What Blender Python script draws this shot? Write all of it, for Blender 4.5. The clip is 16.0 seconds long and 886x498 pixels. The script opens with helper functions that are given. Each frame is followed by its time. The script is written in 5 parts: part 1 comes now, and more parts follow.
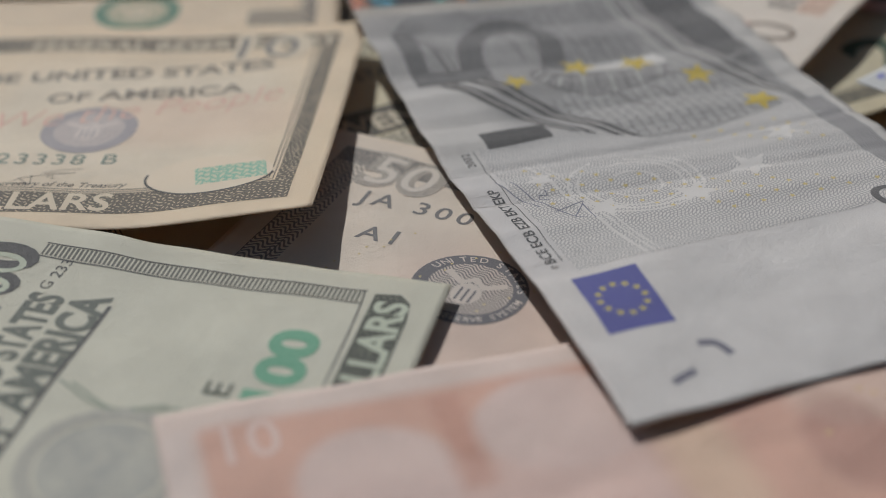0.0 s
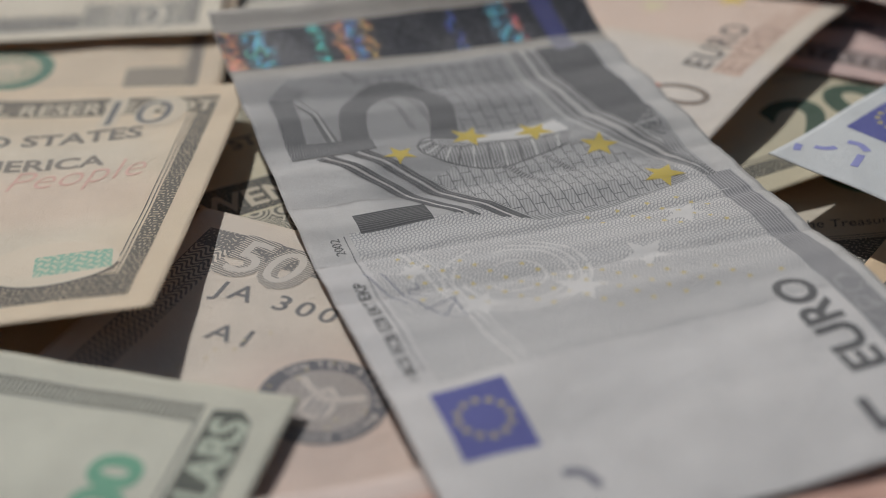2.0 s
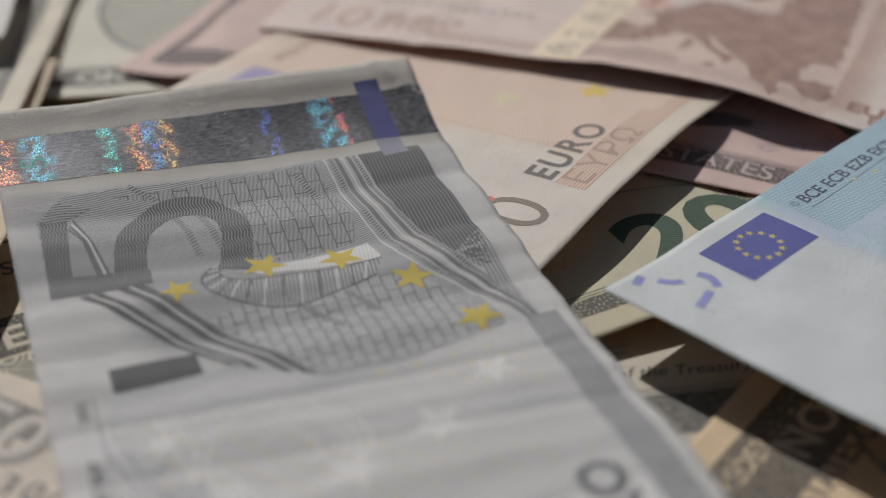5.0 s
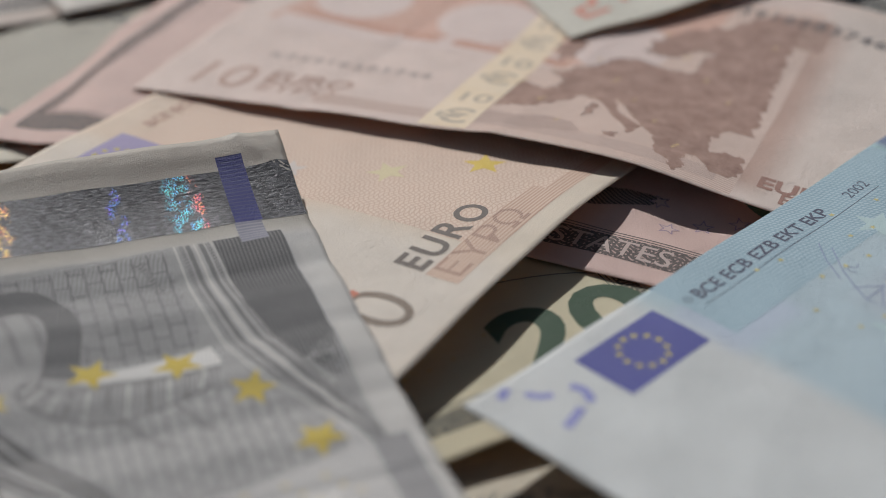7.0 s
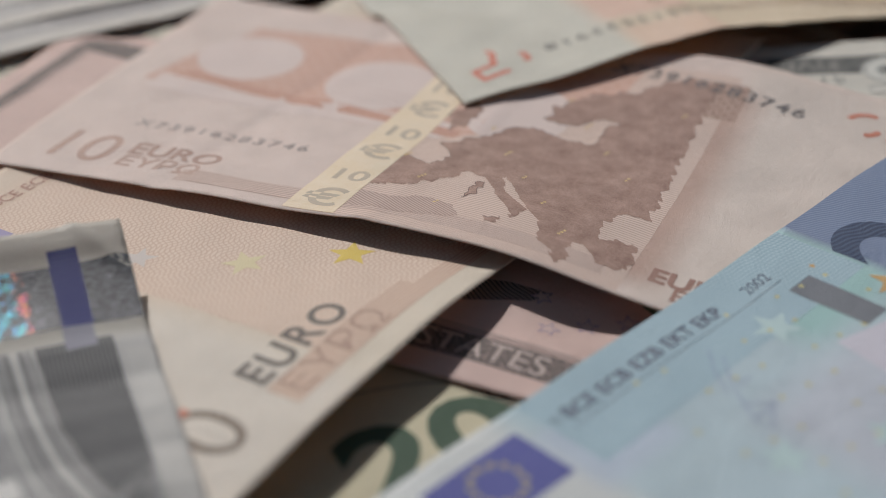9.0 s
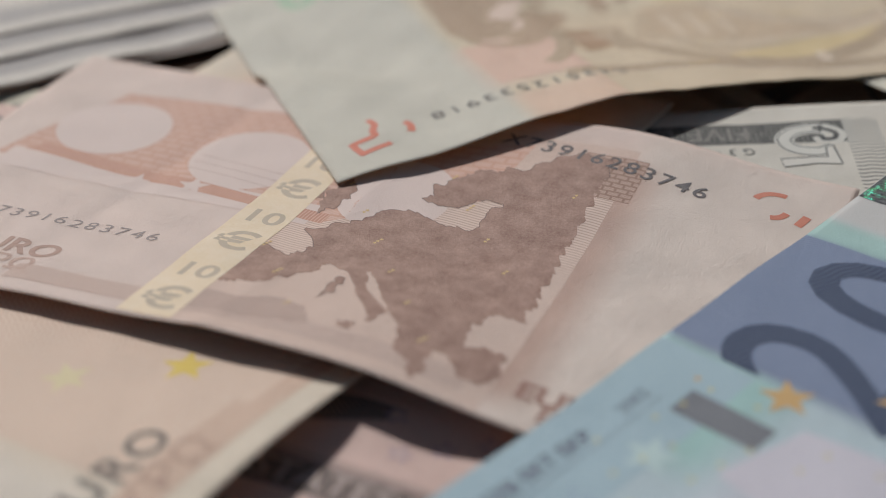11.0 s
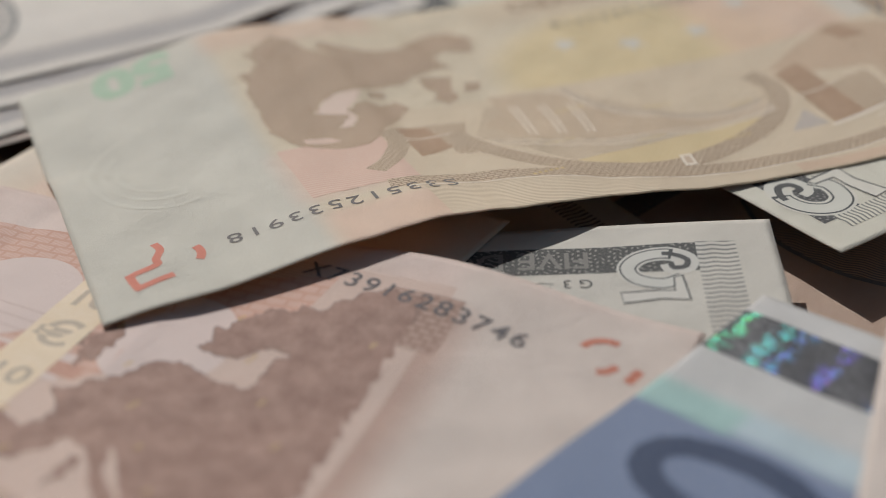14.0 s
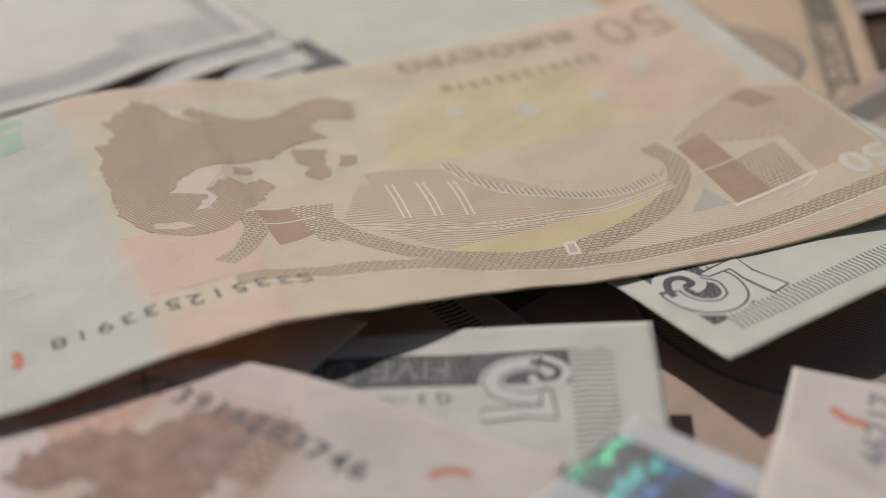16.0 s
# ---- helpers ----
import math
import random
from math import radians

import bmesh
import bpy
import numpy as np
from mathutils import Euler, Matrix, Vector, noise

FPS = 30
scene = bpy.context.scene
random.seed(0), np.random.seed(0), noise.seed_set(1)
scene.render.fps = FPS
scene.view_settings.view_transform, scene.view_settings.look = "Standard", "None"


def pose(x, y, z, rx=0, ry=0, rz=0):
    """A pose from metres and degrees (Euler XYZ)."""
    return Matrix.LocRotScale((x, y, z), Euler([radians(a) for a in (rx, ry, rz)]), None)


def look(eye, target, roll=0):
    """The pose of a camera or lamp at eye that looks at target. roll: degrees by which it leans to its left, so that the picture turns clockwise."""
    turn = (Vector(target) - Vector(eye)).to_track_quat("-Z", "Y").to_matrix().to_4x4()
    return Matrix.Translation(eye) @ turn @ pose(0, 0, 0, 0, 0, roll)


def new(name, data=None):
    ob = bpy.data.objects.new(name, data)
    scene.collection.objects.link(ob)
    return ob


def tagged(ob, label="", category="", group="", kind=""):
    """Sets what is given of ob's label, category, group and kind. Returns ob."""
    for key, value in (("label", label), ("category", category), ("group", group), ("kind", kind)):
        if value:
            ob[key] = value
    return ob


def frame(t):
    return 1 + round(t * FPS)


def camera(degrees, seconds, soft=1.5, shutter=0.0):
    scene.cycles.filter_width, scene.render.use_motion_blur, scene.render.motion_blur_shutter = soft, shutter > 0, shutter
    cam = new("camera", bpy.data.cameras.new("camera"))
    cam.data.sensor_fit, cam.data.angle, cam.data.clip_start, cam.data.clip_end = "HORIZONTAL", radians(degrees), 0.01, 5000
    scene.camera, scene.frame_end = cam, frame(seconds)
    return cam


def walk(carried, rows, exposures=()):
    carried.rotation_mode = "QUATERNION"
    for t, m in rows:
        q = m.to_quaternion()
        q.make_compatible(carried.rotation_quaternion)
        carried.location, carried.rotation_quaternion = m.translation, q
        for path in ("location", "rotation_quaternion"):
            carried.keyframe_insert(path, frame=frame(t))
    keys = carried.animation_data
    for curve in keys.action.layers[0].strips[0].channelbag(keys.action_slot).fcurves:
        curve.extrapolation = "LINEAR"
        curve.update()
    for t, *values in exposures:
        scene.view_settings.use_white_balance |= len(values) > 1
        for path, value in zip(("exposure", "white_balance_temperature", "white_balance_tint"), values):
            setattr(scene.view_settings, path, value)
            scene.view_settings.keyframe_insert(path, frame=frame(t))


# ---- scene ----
# ---- the camera and its slide along the table (millimetres and degrees) ----
cam = camera(33.51, 16.0, soft=0.5)
cam.data.dof.use_dof = True
cam.data.dof.focus_distance = 0.197
cam.data.dof.aperture_fstop = 9.8
PATH = [
    (0.0, 0.00, -0.00, 117.64, -0.005, -33.711, -0.490),
    (0.5, 4.31, 5.54, 117.55, -0.064, -33.689, -0.512),
    (1.0, 8.48, 11.01, 117.43, -0.083, -33.684, -0.537),
    (1.5, 12.79, 16.57, 117.35, -0.148, -33.629, -0.532),
    (2.0, 16.94, 22.10, 117.17, -0.183, -33.615, -0.531),
    (2.5, 21.16, 27.69, 116.98, -0.298, -33.552, -0.515),
    (3.0, 25.25, 33.08, 116.73, -0.378, -33.499, -0.467),
    (3.5, 29.56, 38.49, 116.52, -0.495, -33.406, -0.383),
    (4.0, 33.73, 43.79, 116.27, -0.530, -33.355, -0.329),
    (4.5, 38.01, 49.17, 116.06, -0.576, -33.292, -0.301),
    (5.0, 42.38, 54.61, 115.88, -0.628, -33.223, -0.289),
    (5.5, 46.79, 60.08, 115.72, -0.676, -33.155, -0.286),
    (6.0, 51.20, 65.55, 115.56, -0.713, -33.092, -0.283),
    (6.5, 55.59, 71.00, 115.39, -0.732, -33.041, -0.271),
    (7.0, 59.90, 76.41, 115.20, -0.725, -33.005, -0.242),
    (7.5, 64.32, 81.87, 115.12, -0.799, -32.904, -0.201),
    (8.0, 68.54, 87.28, 114.99, -0.851, -32.864, -0.180),
    (8.5, 72.86, 92.80, 114.91, -0.963, -32.788, -0.164),
    (9.0, 77.07, 98.28, 114.79, -1.025, -32.747, -0.162),
    (9.5, 81.36, 103.86, 114.69, -1.110, -32.697, -0.190),
    (10.0, 85.70, 109.48, 114.59, -1.208, -32.638, -0.235),
    (10.5, 90.07, 115.12, 114.49, -1.309, -32.575, -0.284),
    (11.0, 94.44, 120.73, 114.37, -1.405, -32.511, -0.326),
    (11.5, 98.78, 126.26, 114.20, -1.486, -32.449, -0.347),
    (12.0, 103.08, 131.67, 113.98, -1.543, -32.392, -0.336),
    (12.5, 107.45, 137.07, 113.85, -1.669, -32.294, -0.312),
    (13.0, 111.61, 142.36, 113.71, -1.742, -32.249, -0.293),
    (13.5, 115.89, 147.73, 113.67, -1.902, -32.156, -0.249),
    (14.0, 120.05, 153.06, 113.59, -2.029, -32.105, -0.179),
    (14.5, 124.31, 158.46, 113.56, -2.230, -31.990, -0.079),
    (15.0, 128.41, 163.75, 113.47, -2.404, -31.929, 0.046),
    (15.5, 132.61, 169.03, 113.50, -2.663, -31.817, 0.184),
    (16.0, 136.67, 174.26, 113.47, -2.891, -31.748, 0.300),
]
walk(cam, [(t, pose(x / 1000, y / 1000, z / 1000, 90 + pitch, 0, yaw) @ pose(0, 0, 0, 0, 0, roll)) for t, x, y, z, yaw, pitch, roll in PATH],
     exposures=[(0.0, 0.05, 6130, 10), (7.0, 0.14, 6170, 10), (12.5, 0.17, 6290, 10), (16.0, 0.17, 6320, 10)])

# ---- daylight ----
SUN_AZIMUTH, SUN_HEIGHT = 30.0, 46.0   # degrees left of straight ahead, degrees above the table
world = bpy.data.worlds.new("daylight")
scene.world = world
world.use_nodes = True
sky = world.node_tree.nodes.new("ShaderNodeTexSky")
sky.sky_type, sky.sun_disc = "NISHITA", False
sky.sun_elevation, sky.sun_rotation = radians(SUN_HEIGHT), radians(-SUN_AZIMUTH)
backing = world.node_tree.nodes["Background"]
warm = world.node_tree.nodes.new("ShaderNodeMix")      # daylight that has passed through a warm room
warm.data_type, warm.blend_type = "RGBA", "MULTIPLY"
warm.inputs[0].default_value, warm.inputs[7].default_value = 1.0, (1.0, 0.82, 0.62, 1.0)
world.node_tree.links.new(sky.outputs[0], warm.inputs[6])
world.node_tree.links.new(warm.outputs[2], backing.inputs[0])
backing.inputs[1].default_value = 0.064
sun = new("sun", bpy.data.lights.new("sun", "SUN"))
sun.data.energy, sun.data.angle, sun.data.color = 3.85, radians(0.6), (1.0, 0.95, 0.88)
_a, _h = radians(SUN_AZIMUTH), radians(SUN_HEIGHT)
sun.matrix_world = look((-math.sin(_a) * math.cos(_h), math.cos(_a) * math.cos(_h), math.sin(_h)), (0, 0, 0))

# ---- materials ----
class Shader:
    """A node material under construction; uv() gives millimetres on the note."""

    def __init__(self, name):
        self.mat = bpy.data.materials.new(name)
        self.mat.use_nodes = True
        self.tree = self.mat.node_tree
        self.bsdf = self.tree.nodes["Principled BSDF"]
        self._uv = None

    def node(self, kind, **values):
        n = self.tree.nodes.new(kind)
        for key, value in values.items():
            if key == "operation":
                n.operation = value
            elif key == "blend":
                n.blend_type = value
            elif key == "feature":
                n.feature = value
        return n

    def link(self, a, b):
        self.tree.links.new(a, b)

    def put(self, socket, value):
        if isinstance(value, bpy.types.NodeSocket):
            self.link(value, socket)
        elif isinstance(value, (tuple, list)) and len(value) == 3 and socket.type == "RGBA":
            socket.default_value = (*value, 1.0)
        else:
            socket.default_value = value

    def uv(self):
        if self._uv is None:
            self._uv = self.node("ShaderNodeTexCoord").outputs["UV"]
        return self._uv

    def math(self, op, a, b=0.0, c=0.0):
        n = self.node("ShaderNodeMath", operation=op)
        for s, v in zip(n.inputs, (a, b, c)):
            self.put(s, v)
        return n.outputs[0]

    def split(self):
        n = self.node("ShaderNodeSeparateXYZ")
        self.link(self.uv(), n.inputs[0])
        return n.outputs[0], n.outputs[1]

    def noise(self, scale, detail=3.0, rough=0.55, vector=None, distortion=0.0):
        n = self.node("ShaderNodeTexNoise")
        self.link(vector or self.uv(), n.inputs["Vector"])
        n.inputs["Scale"].default_value, n.inputs["Detail"].default_value = scale, detail
        n.inputs["Roughness"].default_value, n.inputs["Distortion"].default_value = rough, distortion
        return n.outputs["Fac"]

    def range(self, value, a, b, c, d):
        n = self.node("ShaderNodeMapRange")
        for s, v in zip(n.inputs, (value, a, b, c, d)):
            self.put(s, v)
        return n.outputs[0]

    def mix(self, fac, a, b, blend="MIX"):
        n = self.node("ShaderNodeMix", blend=blend)
        n.data_type = "RGBA"
        self.put(n.inputs[0], fac)
        self.put(n.inputs[6], a)
        self.put(n.inputs[7], b)
        return n.outputs[2]

    def lines(self, angle, period, share, wobble=0.0, wave=6.0, soft=0.25):
        """A mask of parallel lines: angle in degrees, period in mm, inked share; wobble bends them by mm."""
        u, v = self.split()
        a = radians(angle)
        s = self.math("ADD", self.math("MULTIPLY", u, math.cos(a)), self.math("MULTIPLY", v, math.sin(a)))
        if wobble:
            c = self.math("ADD", self.math("MULTIPLY", u, -math.sin(a)), self.math("MULTIPLY", v, math.cos(a)))
            w = self.math("SINE", self.math("MULTIPLY", c, 2 * math.pi / wave))
            s = self.math("ADD", s, self.math("MULTIPLY", w, wobble))
        w = self.math("SINE", self.math("MULTIPLY", s, 2 * math.pi / period))
        edge = math.cos(math.pi * share)
        return self.range(w, edge - soft, edge + soft, 0.0, 1.0)

    def relief(self, *heights):
        """Bumps: pairs of a 0..1 height and its depth in millimetres."""
        total = None
        for h, depth in heights:
            h = self.math("MULTIPLY", h, depth / 1000)
            total = h if total is None else self.math("ADD", total, h)
        n = self.node("ShaderNodeBump")
        n.inputs["Strength"].default_value, n.inputs["Distance"].default_value = 1.0, 1.0
        self.link(total, n.inputs["Height"])
        self.link(n.outputs[0], self.bsdf.inputs["Normal"])

    def glow_through(self, colour, share):
        """Lets part of the light through, as thin paper does."""
        thin, both = self.node("ShaderNodeBsdfTranslucent"), self.node("ShaderNodeMixShader")
        self.put(thin.inputs["Color"], colour)
        both.inputs[0].default_value = share
        self.link(self.bsdf.outputs[0], both.inputs[1])
        self.link(thin.outputs[0], both.inputs[2])
        self.link(both.outputs[0], self.tree.nodes["Material Output"].inputs["Surface"])

    def finish(self, colour, rough=0.55, gloss=0.4, metal=0.0):
        self.put(self.bsdf.inputs["Base Color"], colour)
        self.put(self.bsdf.inputs["Roughness"], rough)
        self.bsdf.inputs["Specular IOR Level"].default_value = gloss
        self.put(self.bsdf.inputs["Metallic"], metal)
        return self.mat


def paper_relief(s, extra=None):
    rows = [(s.noise(5.0, 3.0, 0.7), 0.17), (s.noise(1.3, 3.0), 0.12), (s.noise(0.16, 2.0), 0.34)]
    s.relief(*(rows + ([extra] if extra else [])))


def make_paper():
    """Banknote paper: its printed washes come from the note's own colour layer."""
    s = Shader("banknote_paper")
    tint = s.node("ShaderNodeAttribute")
    tint.attribute_name = "tint"
    fibre = s.range(s.noise(5.5, 4.0, 0.8), 0.3, 0.7, 0.72, 1.22)
    soil = s.range(s.noise(0.11, 4.0, 0.6), 0.35, 0.7, 1.03, 0.90)
    grey = s.node("ShaderNodeCombineColor")
    k = s.math("MULTIPLY", fibre, soil)
    for n in range(3):
        s.put(grey.inputs[n], k)
    colour = s.mix(1.0, tint.outputs["Color"], grey.outputs[0], "MULTIPLY")
    paper_relief(s)
    s.glow_through(s.mix(1.0, tint.outputs["Color"], (1.0, 0.73, 0.53), "MULTIPLY"), 0.34)
    return s.finish(colour, s.range(s.noise(3.0, 3.0), 0.3, 0.7, 0.28, 0.48), 0.55)


INKS = {}


def ink(colour, gap=None, kind="solid", period=0.6, angle=0.0, share=0.5, wobble=0.0, wave=6.0):
    """Printing ink: solid, or lines, crossed lines, bricks or rosettes that leave the gap colour between them."""
    key = (colour, gap, kind, period, angle, share, wobble, wave)
    if key in INKS:
        return INKS[key]
    s = Shader("ink_" + kind)
    worn = s.range(s.noise(4.5, 4.0, 0.8), 0.3, 0.7, 0.62, 1.0)
    if kind == "solid":
        gap = gap or tuple(min(1.0, c * 0.6 + 0.3) for c in colour)
        mask = worn
    elif kind == "lines":
        mask = s.math("MULTIPLY", s.lines(angle, period, share, wobble, wave), worn)
    elif kind == "cross":
        mask = s.math("MAXIMUM", s.lines(angle, period, share, wobble, wave), s.lines(angle + 62, period, share, wobble, wave * 0.8))
        mask = s.math("MULTIPLY", mask, worn)
    elif kind == "rosette":     # rings of fine lines round scattered centres
        n = s.node("ShaderNodeTexVoronoi")
        s.link(s.uv(), n.inputs["Vector"])
        n.inputs["Scale"].default_value, n.inputs["Randomness"].default_value = 0.24, 0.7
        ring = s.math("SINE", s.math("MULTIPLY", n.outputs["Distance"], 2 * math.pi / (0.12 * period)))
        mask = s.math("MULTIPLY", s.range(ring, math.cos(math.pi * share) - 0.35, math.cos(math.pi * share) + 0.35, 0.0, 1.0), worn)
    elif kind == "stain":
        mask = s.math("ADD", s.math("MULTIPLY", s.range(s.noise(0.3, 5.0, 0.65), 0.3, 0.7, 0.0, 1.0), 0.6), s.math("MULTIPLY", s.range(s.noise(2.5, 3.0, 0.7), 0.3, 0.7, 0.0, 1.0), 0.4))
    elif kind == "mesh":
        n = s.node("ShaderNodeTexBrick")
        s.link(s.uv(), n.inputs["Vector"])
        s.put(n.inputs["Color1"], (0.0, 0.0, 0.0))
        s.put(n.inputs["Color2"], (0.15, 0.15, 0.15))
        s.put(n.inputs["Mortar"], (1.0, 1.0, 1.0))
        n.inputs["Scale"].default_value = 1.0
        n.inputs["Mortar Size"].default_value = period * share * 0.3
        n.inputs["Brick Width"].default_value, n.inputs["Row Height"].default_value = period * 1.8, period
        fine_hatch = s.math("MULTIPLY", s.lines(74, max(0.34, period * 0.28), 0.45, 0.05, 3.0), 0.5)
        mask = s.math("MULTIPLY", s.math("MAXIMUM", n.outputs["Color"], fine_hatch), worn)
    colour_out = s.mix(mask, gap, colour)
    paper_relief(s, (mask, 0.02))
    s.glow_through(s.mix(1.0, colour_out, (1.0, 0.73, 0.53), "MULTIPLY"), 0.34)
    INKS[key] = s.finish(colour_out, 0.42, 0.45)
    return INKS[key]


def make_foil(flashes, glitter=1.0):
    """Hologram foil: dark metal, scratched along the strip. Its spectral flashes are glints painted into the base
    colour.
    Each flash is where it lies along the strip (mm), its half width and its hue."""
    s = Shader("hologram_foil")
    u, v = s.split()
    stretch = s.node("ShaderNodeMapping")
    s.link(s.uv(), stretch.inputs[0])
    stretch.inputs["Scale"].default_value = (3.4, 0.8, 1.0)
    scratch = s.noise(1.0, 5.0, 0.7, stretch.outputs[0], 0.5)
    # scratches, their glints painted as paler metal
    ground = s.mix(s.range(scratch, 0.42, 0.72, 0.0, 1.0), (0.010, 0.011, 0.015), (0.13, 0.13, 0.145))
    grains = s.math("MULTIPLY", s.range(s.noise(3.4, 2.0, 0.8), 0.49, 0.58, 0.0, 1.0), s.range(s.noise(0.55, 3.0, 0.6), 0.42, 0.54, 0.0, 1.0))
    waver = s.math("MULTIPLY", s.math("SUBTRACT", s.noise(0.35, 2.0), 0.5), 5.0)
    # fixed rainbow glints mixed into the base colour, whatever the view
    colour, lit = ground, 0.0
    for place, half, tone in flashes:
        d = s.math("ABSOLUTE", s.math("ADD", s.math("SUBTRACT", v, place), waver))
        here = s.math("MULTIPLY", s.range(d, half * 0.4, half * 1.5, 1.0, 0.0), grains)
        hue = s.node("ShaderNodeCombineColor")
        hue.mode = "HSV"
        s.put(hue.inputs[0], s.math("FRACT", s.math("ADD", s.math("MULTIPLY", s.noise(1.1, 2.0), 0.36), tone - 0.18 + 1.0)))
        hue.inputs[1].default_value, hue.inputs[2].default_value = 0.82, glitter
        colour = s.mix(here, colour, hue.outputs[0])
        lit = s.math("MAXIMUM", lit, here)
    s.relief((scratch, 0.10), (s.noise(4.0, 2.0), 0.03))
    return s.finish(colour, s.range(lit, 0.0, 1.0, 0.34, 0.5), 0.35, 0.25)


def make_wood():
    s = Shader("dark_table_wood")
    c = s.node("ShaderNodeTexCoord").outputs["Object"]
    stretch = s.node("ShaderNodeMapping")
    s.link(c, stretch.inputs[0])
    stretch.inputs["Scale"].default_value = (6.0, 90.0, 90.0)
    grain = s.noise(1.0, 5.0, 0.6, stretch.outputs[0], 0.8)
    colour = s.mix(s.range(grain, 0.35, 0.65, 0.0, 1.0), (0.035, 0.020, 0.012), (0.10, 0.055, 0.030))
    s.relief((grain, 0.1))
    return s.finish(colour, 0.4, 0.4)


PAPER, WOOD = make_paper(), make_wood()
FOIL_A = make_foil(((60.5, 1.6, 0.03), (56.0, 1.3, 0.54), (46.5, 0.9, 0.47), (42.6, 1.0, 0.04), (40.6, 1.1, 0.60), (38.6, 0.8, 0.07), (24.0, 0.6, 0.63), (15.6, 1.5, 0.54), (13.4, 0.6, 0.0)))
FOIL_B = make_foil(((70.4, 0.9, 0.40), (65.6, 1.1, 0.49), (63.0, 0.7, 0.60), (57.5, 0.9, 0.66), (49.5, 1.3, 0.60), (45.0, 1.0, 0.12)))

# ---- the table ----
MM = 0.001
TABLE = 3.0   # height of the table top, mm


def part(name, verts, faces, material, parent=None, label="", uvs=None, smooth=True):
    """One mesh object from millimetre vertices, under its thing."""
    me = bpy.data.meshes.new(name)
    me.from_pydata([(x * MM, y * MM, z * MM) for x, y, z in verts], [], faces)
    me.materials.append(material)
    if uvs is not None:
        layer = me.uv_layers.new(name="mm")
        loops = np.empty(len(me.loops), dtype=np.int32)
        me.loops.foreach_get("vertex_index", loops)
        layer.data.foreach_set("uv", np.asarray(uvs, dtype=np.float32)[loops].ravel())
    if smooth:
        soft = len(faces) if smooth is True else smooth      # the rim of a sheet stays sharp
        me.polygons.foreach_set("use_smooth", [k < soft for k in range(len(me.polygons))])
    ob = new(name, me)
    if parent:
        ob.parent = parent
    if label:
        ob["label"] = label
    return ob


def box(name, x0, y0, z0, x1, y1, z1, material):
    bm = bmesh.new()
    bmesh.ops.create_cube(bm, size=1.0)
    for v in bm.verts:
        v.co = ((x0 + x1) / 2 + v.co.x * (x1 - x0), (y0 + y1) / 2 + v.co.y * (y1 - y0), (z0 + z1) / 2 + v.co.z * (z1 - z0))
    bmesh.ops.bevel(bm, geom=bm.edges[:], offset=2.0 * MM, segments=2, affect="EDGES")
    me = bpy.data.meshes.new(name)
    bm.to_mesh(me)
    bm.free()
    me.materials.append(material)
    return new(name, me)


table = box("tabletop", -0.7, -0.45, (TABLE - 30) * MM, 0.9, 0.95, TABLE * MM, WOOD)
tagged(table, "dark brown wooden tabletop under a heap of banknotes", "table", kind="structure")

# ---- banknotes ----
HEAP_X, HEAP_Y, HEAP_STEP = -330.0, -70.0, 1.0
heap = np.full((720, 720), TABLE)          # height of the heap so far, mm, on a 1 mm grid


def blur(a, sigma, slope=False):
    """A Gaussian blur that replicates the edges, or carries their slope on."""
    r = max(1, int(3 * sigma))
    k = np.exp(-0.5 * (np.arange(-r, r + 1) / sigma) ** 2)
    k /= k.sum()
    for axis in (0, 1):
        pad = [(r, r) if n == axis else (0, 0) for n in (0, 1)]
        b = np.pad(a, pad, mode="reflect", reflect_type="odd") if slope else np.pad(a, pad, mode="edge")
        a = sum(w * np.take(b, range(n, n + a.shape[axis]), axis) for n, w in enumerate(k))
    return a


def spread(a, r):
    """The greatest value within r cells."""
    for axis in (0, 1):
        b = np.pad(a, [(r, r) if n == axis else (0, 0) for n in (0, 1)], mode="edge")
        a = np.max([np.take(b, range(n, n + a.shape[axis]), axis) for n in range(2 * r + 1)], 0)
    return a


def bilinear(grid, i, j):
    i, j = np.clip(i, 0, grid.shape[0] - 1.001), np.clip(j, 0, grid.shape[1] - 1.001)
    a, b = i.astype(int), j.astype(int)
    f, g = i - a, j - b
    return grid[a, b] * (1 - f) * (1 - g) + grid[a + 1, b] * f * (1 - g) + grid[a, b + 1] * (1 - f) * g + grid[a + 1, b + 1] * f * g


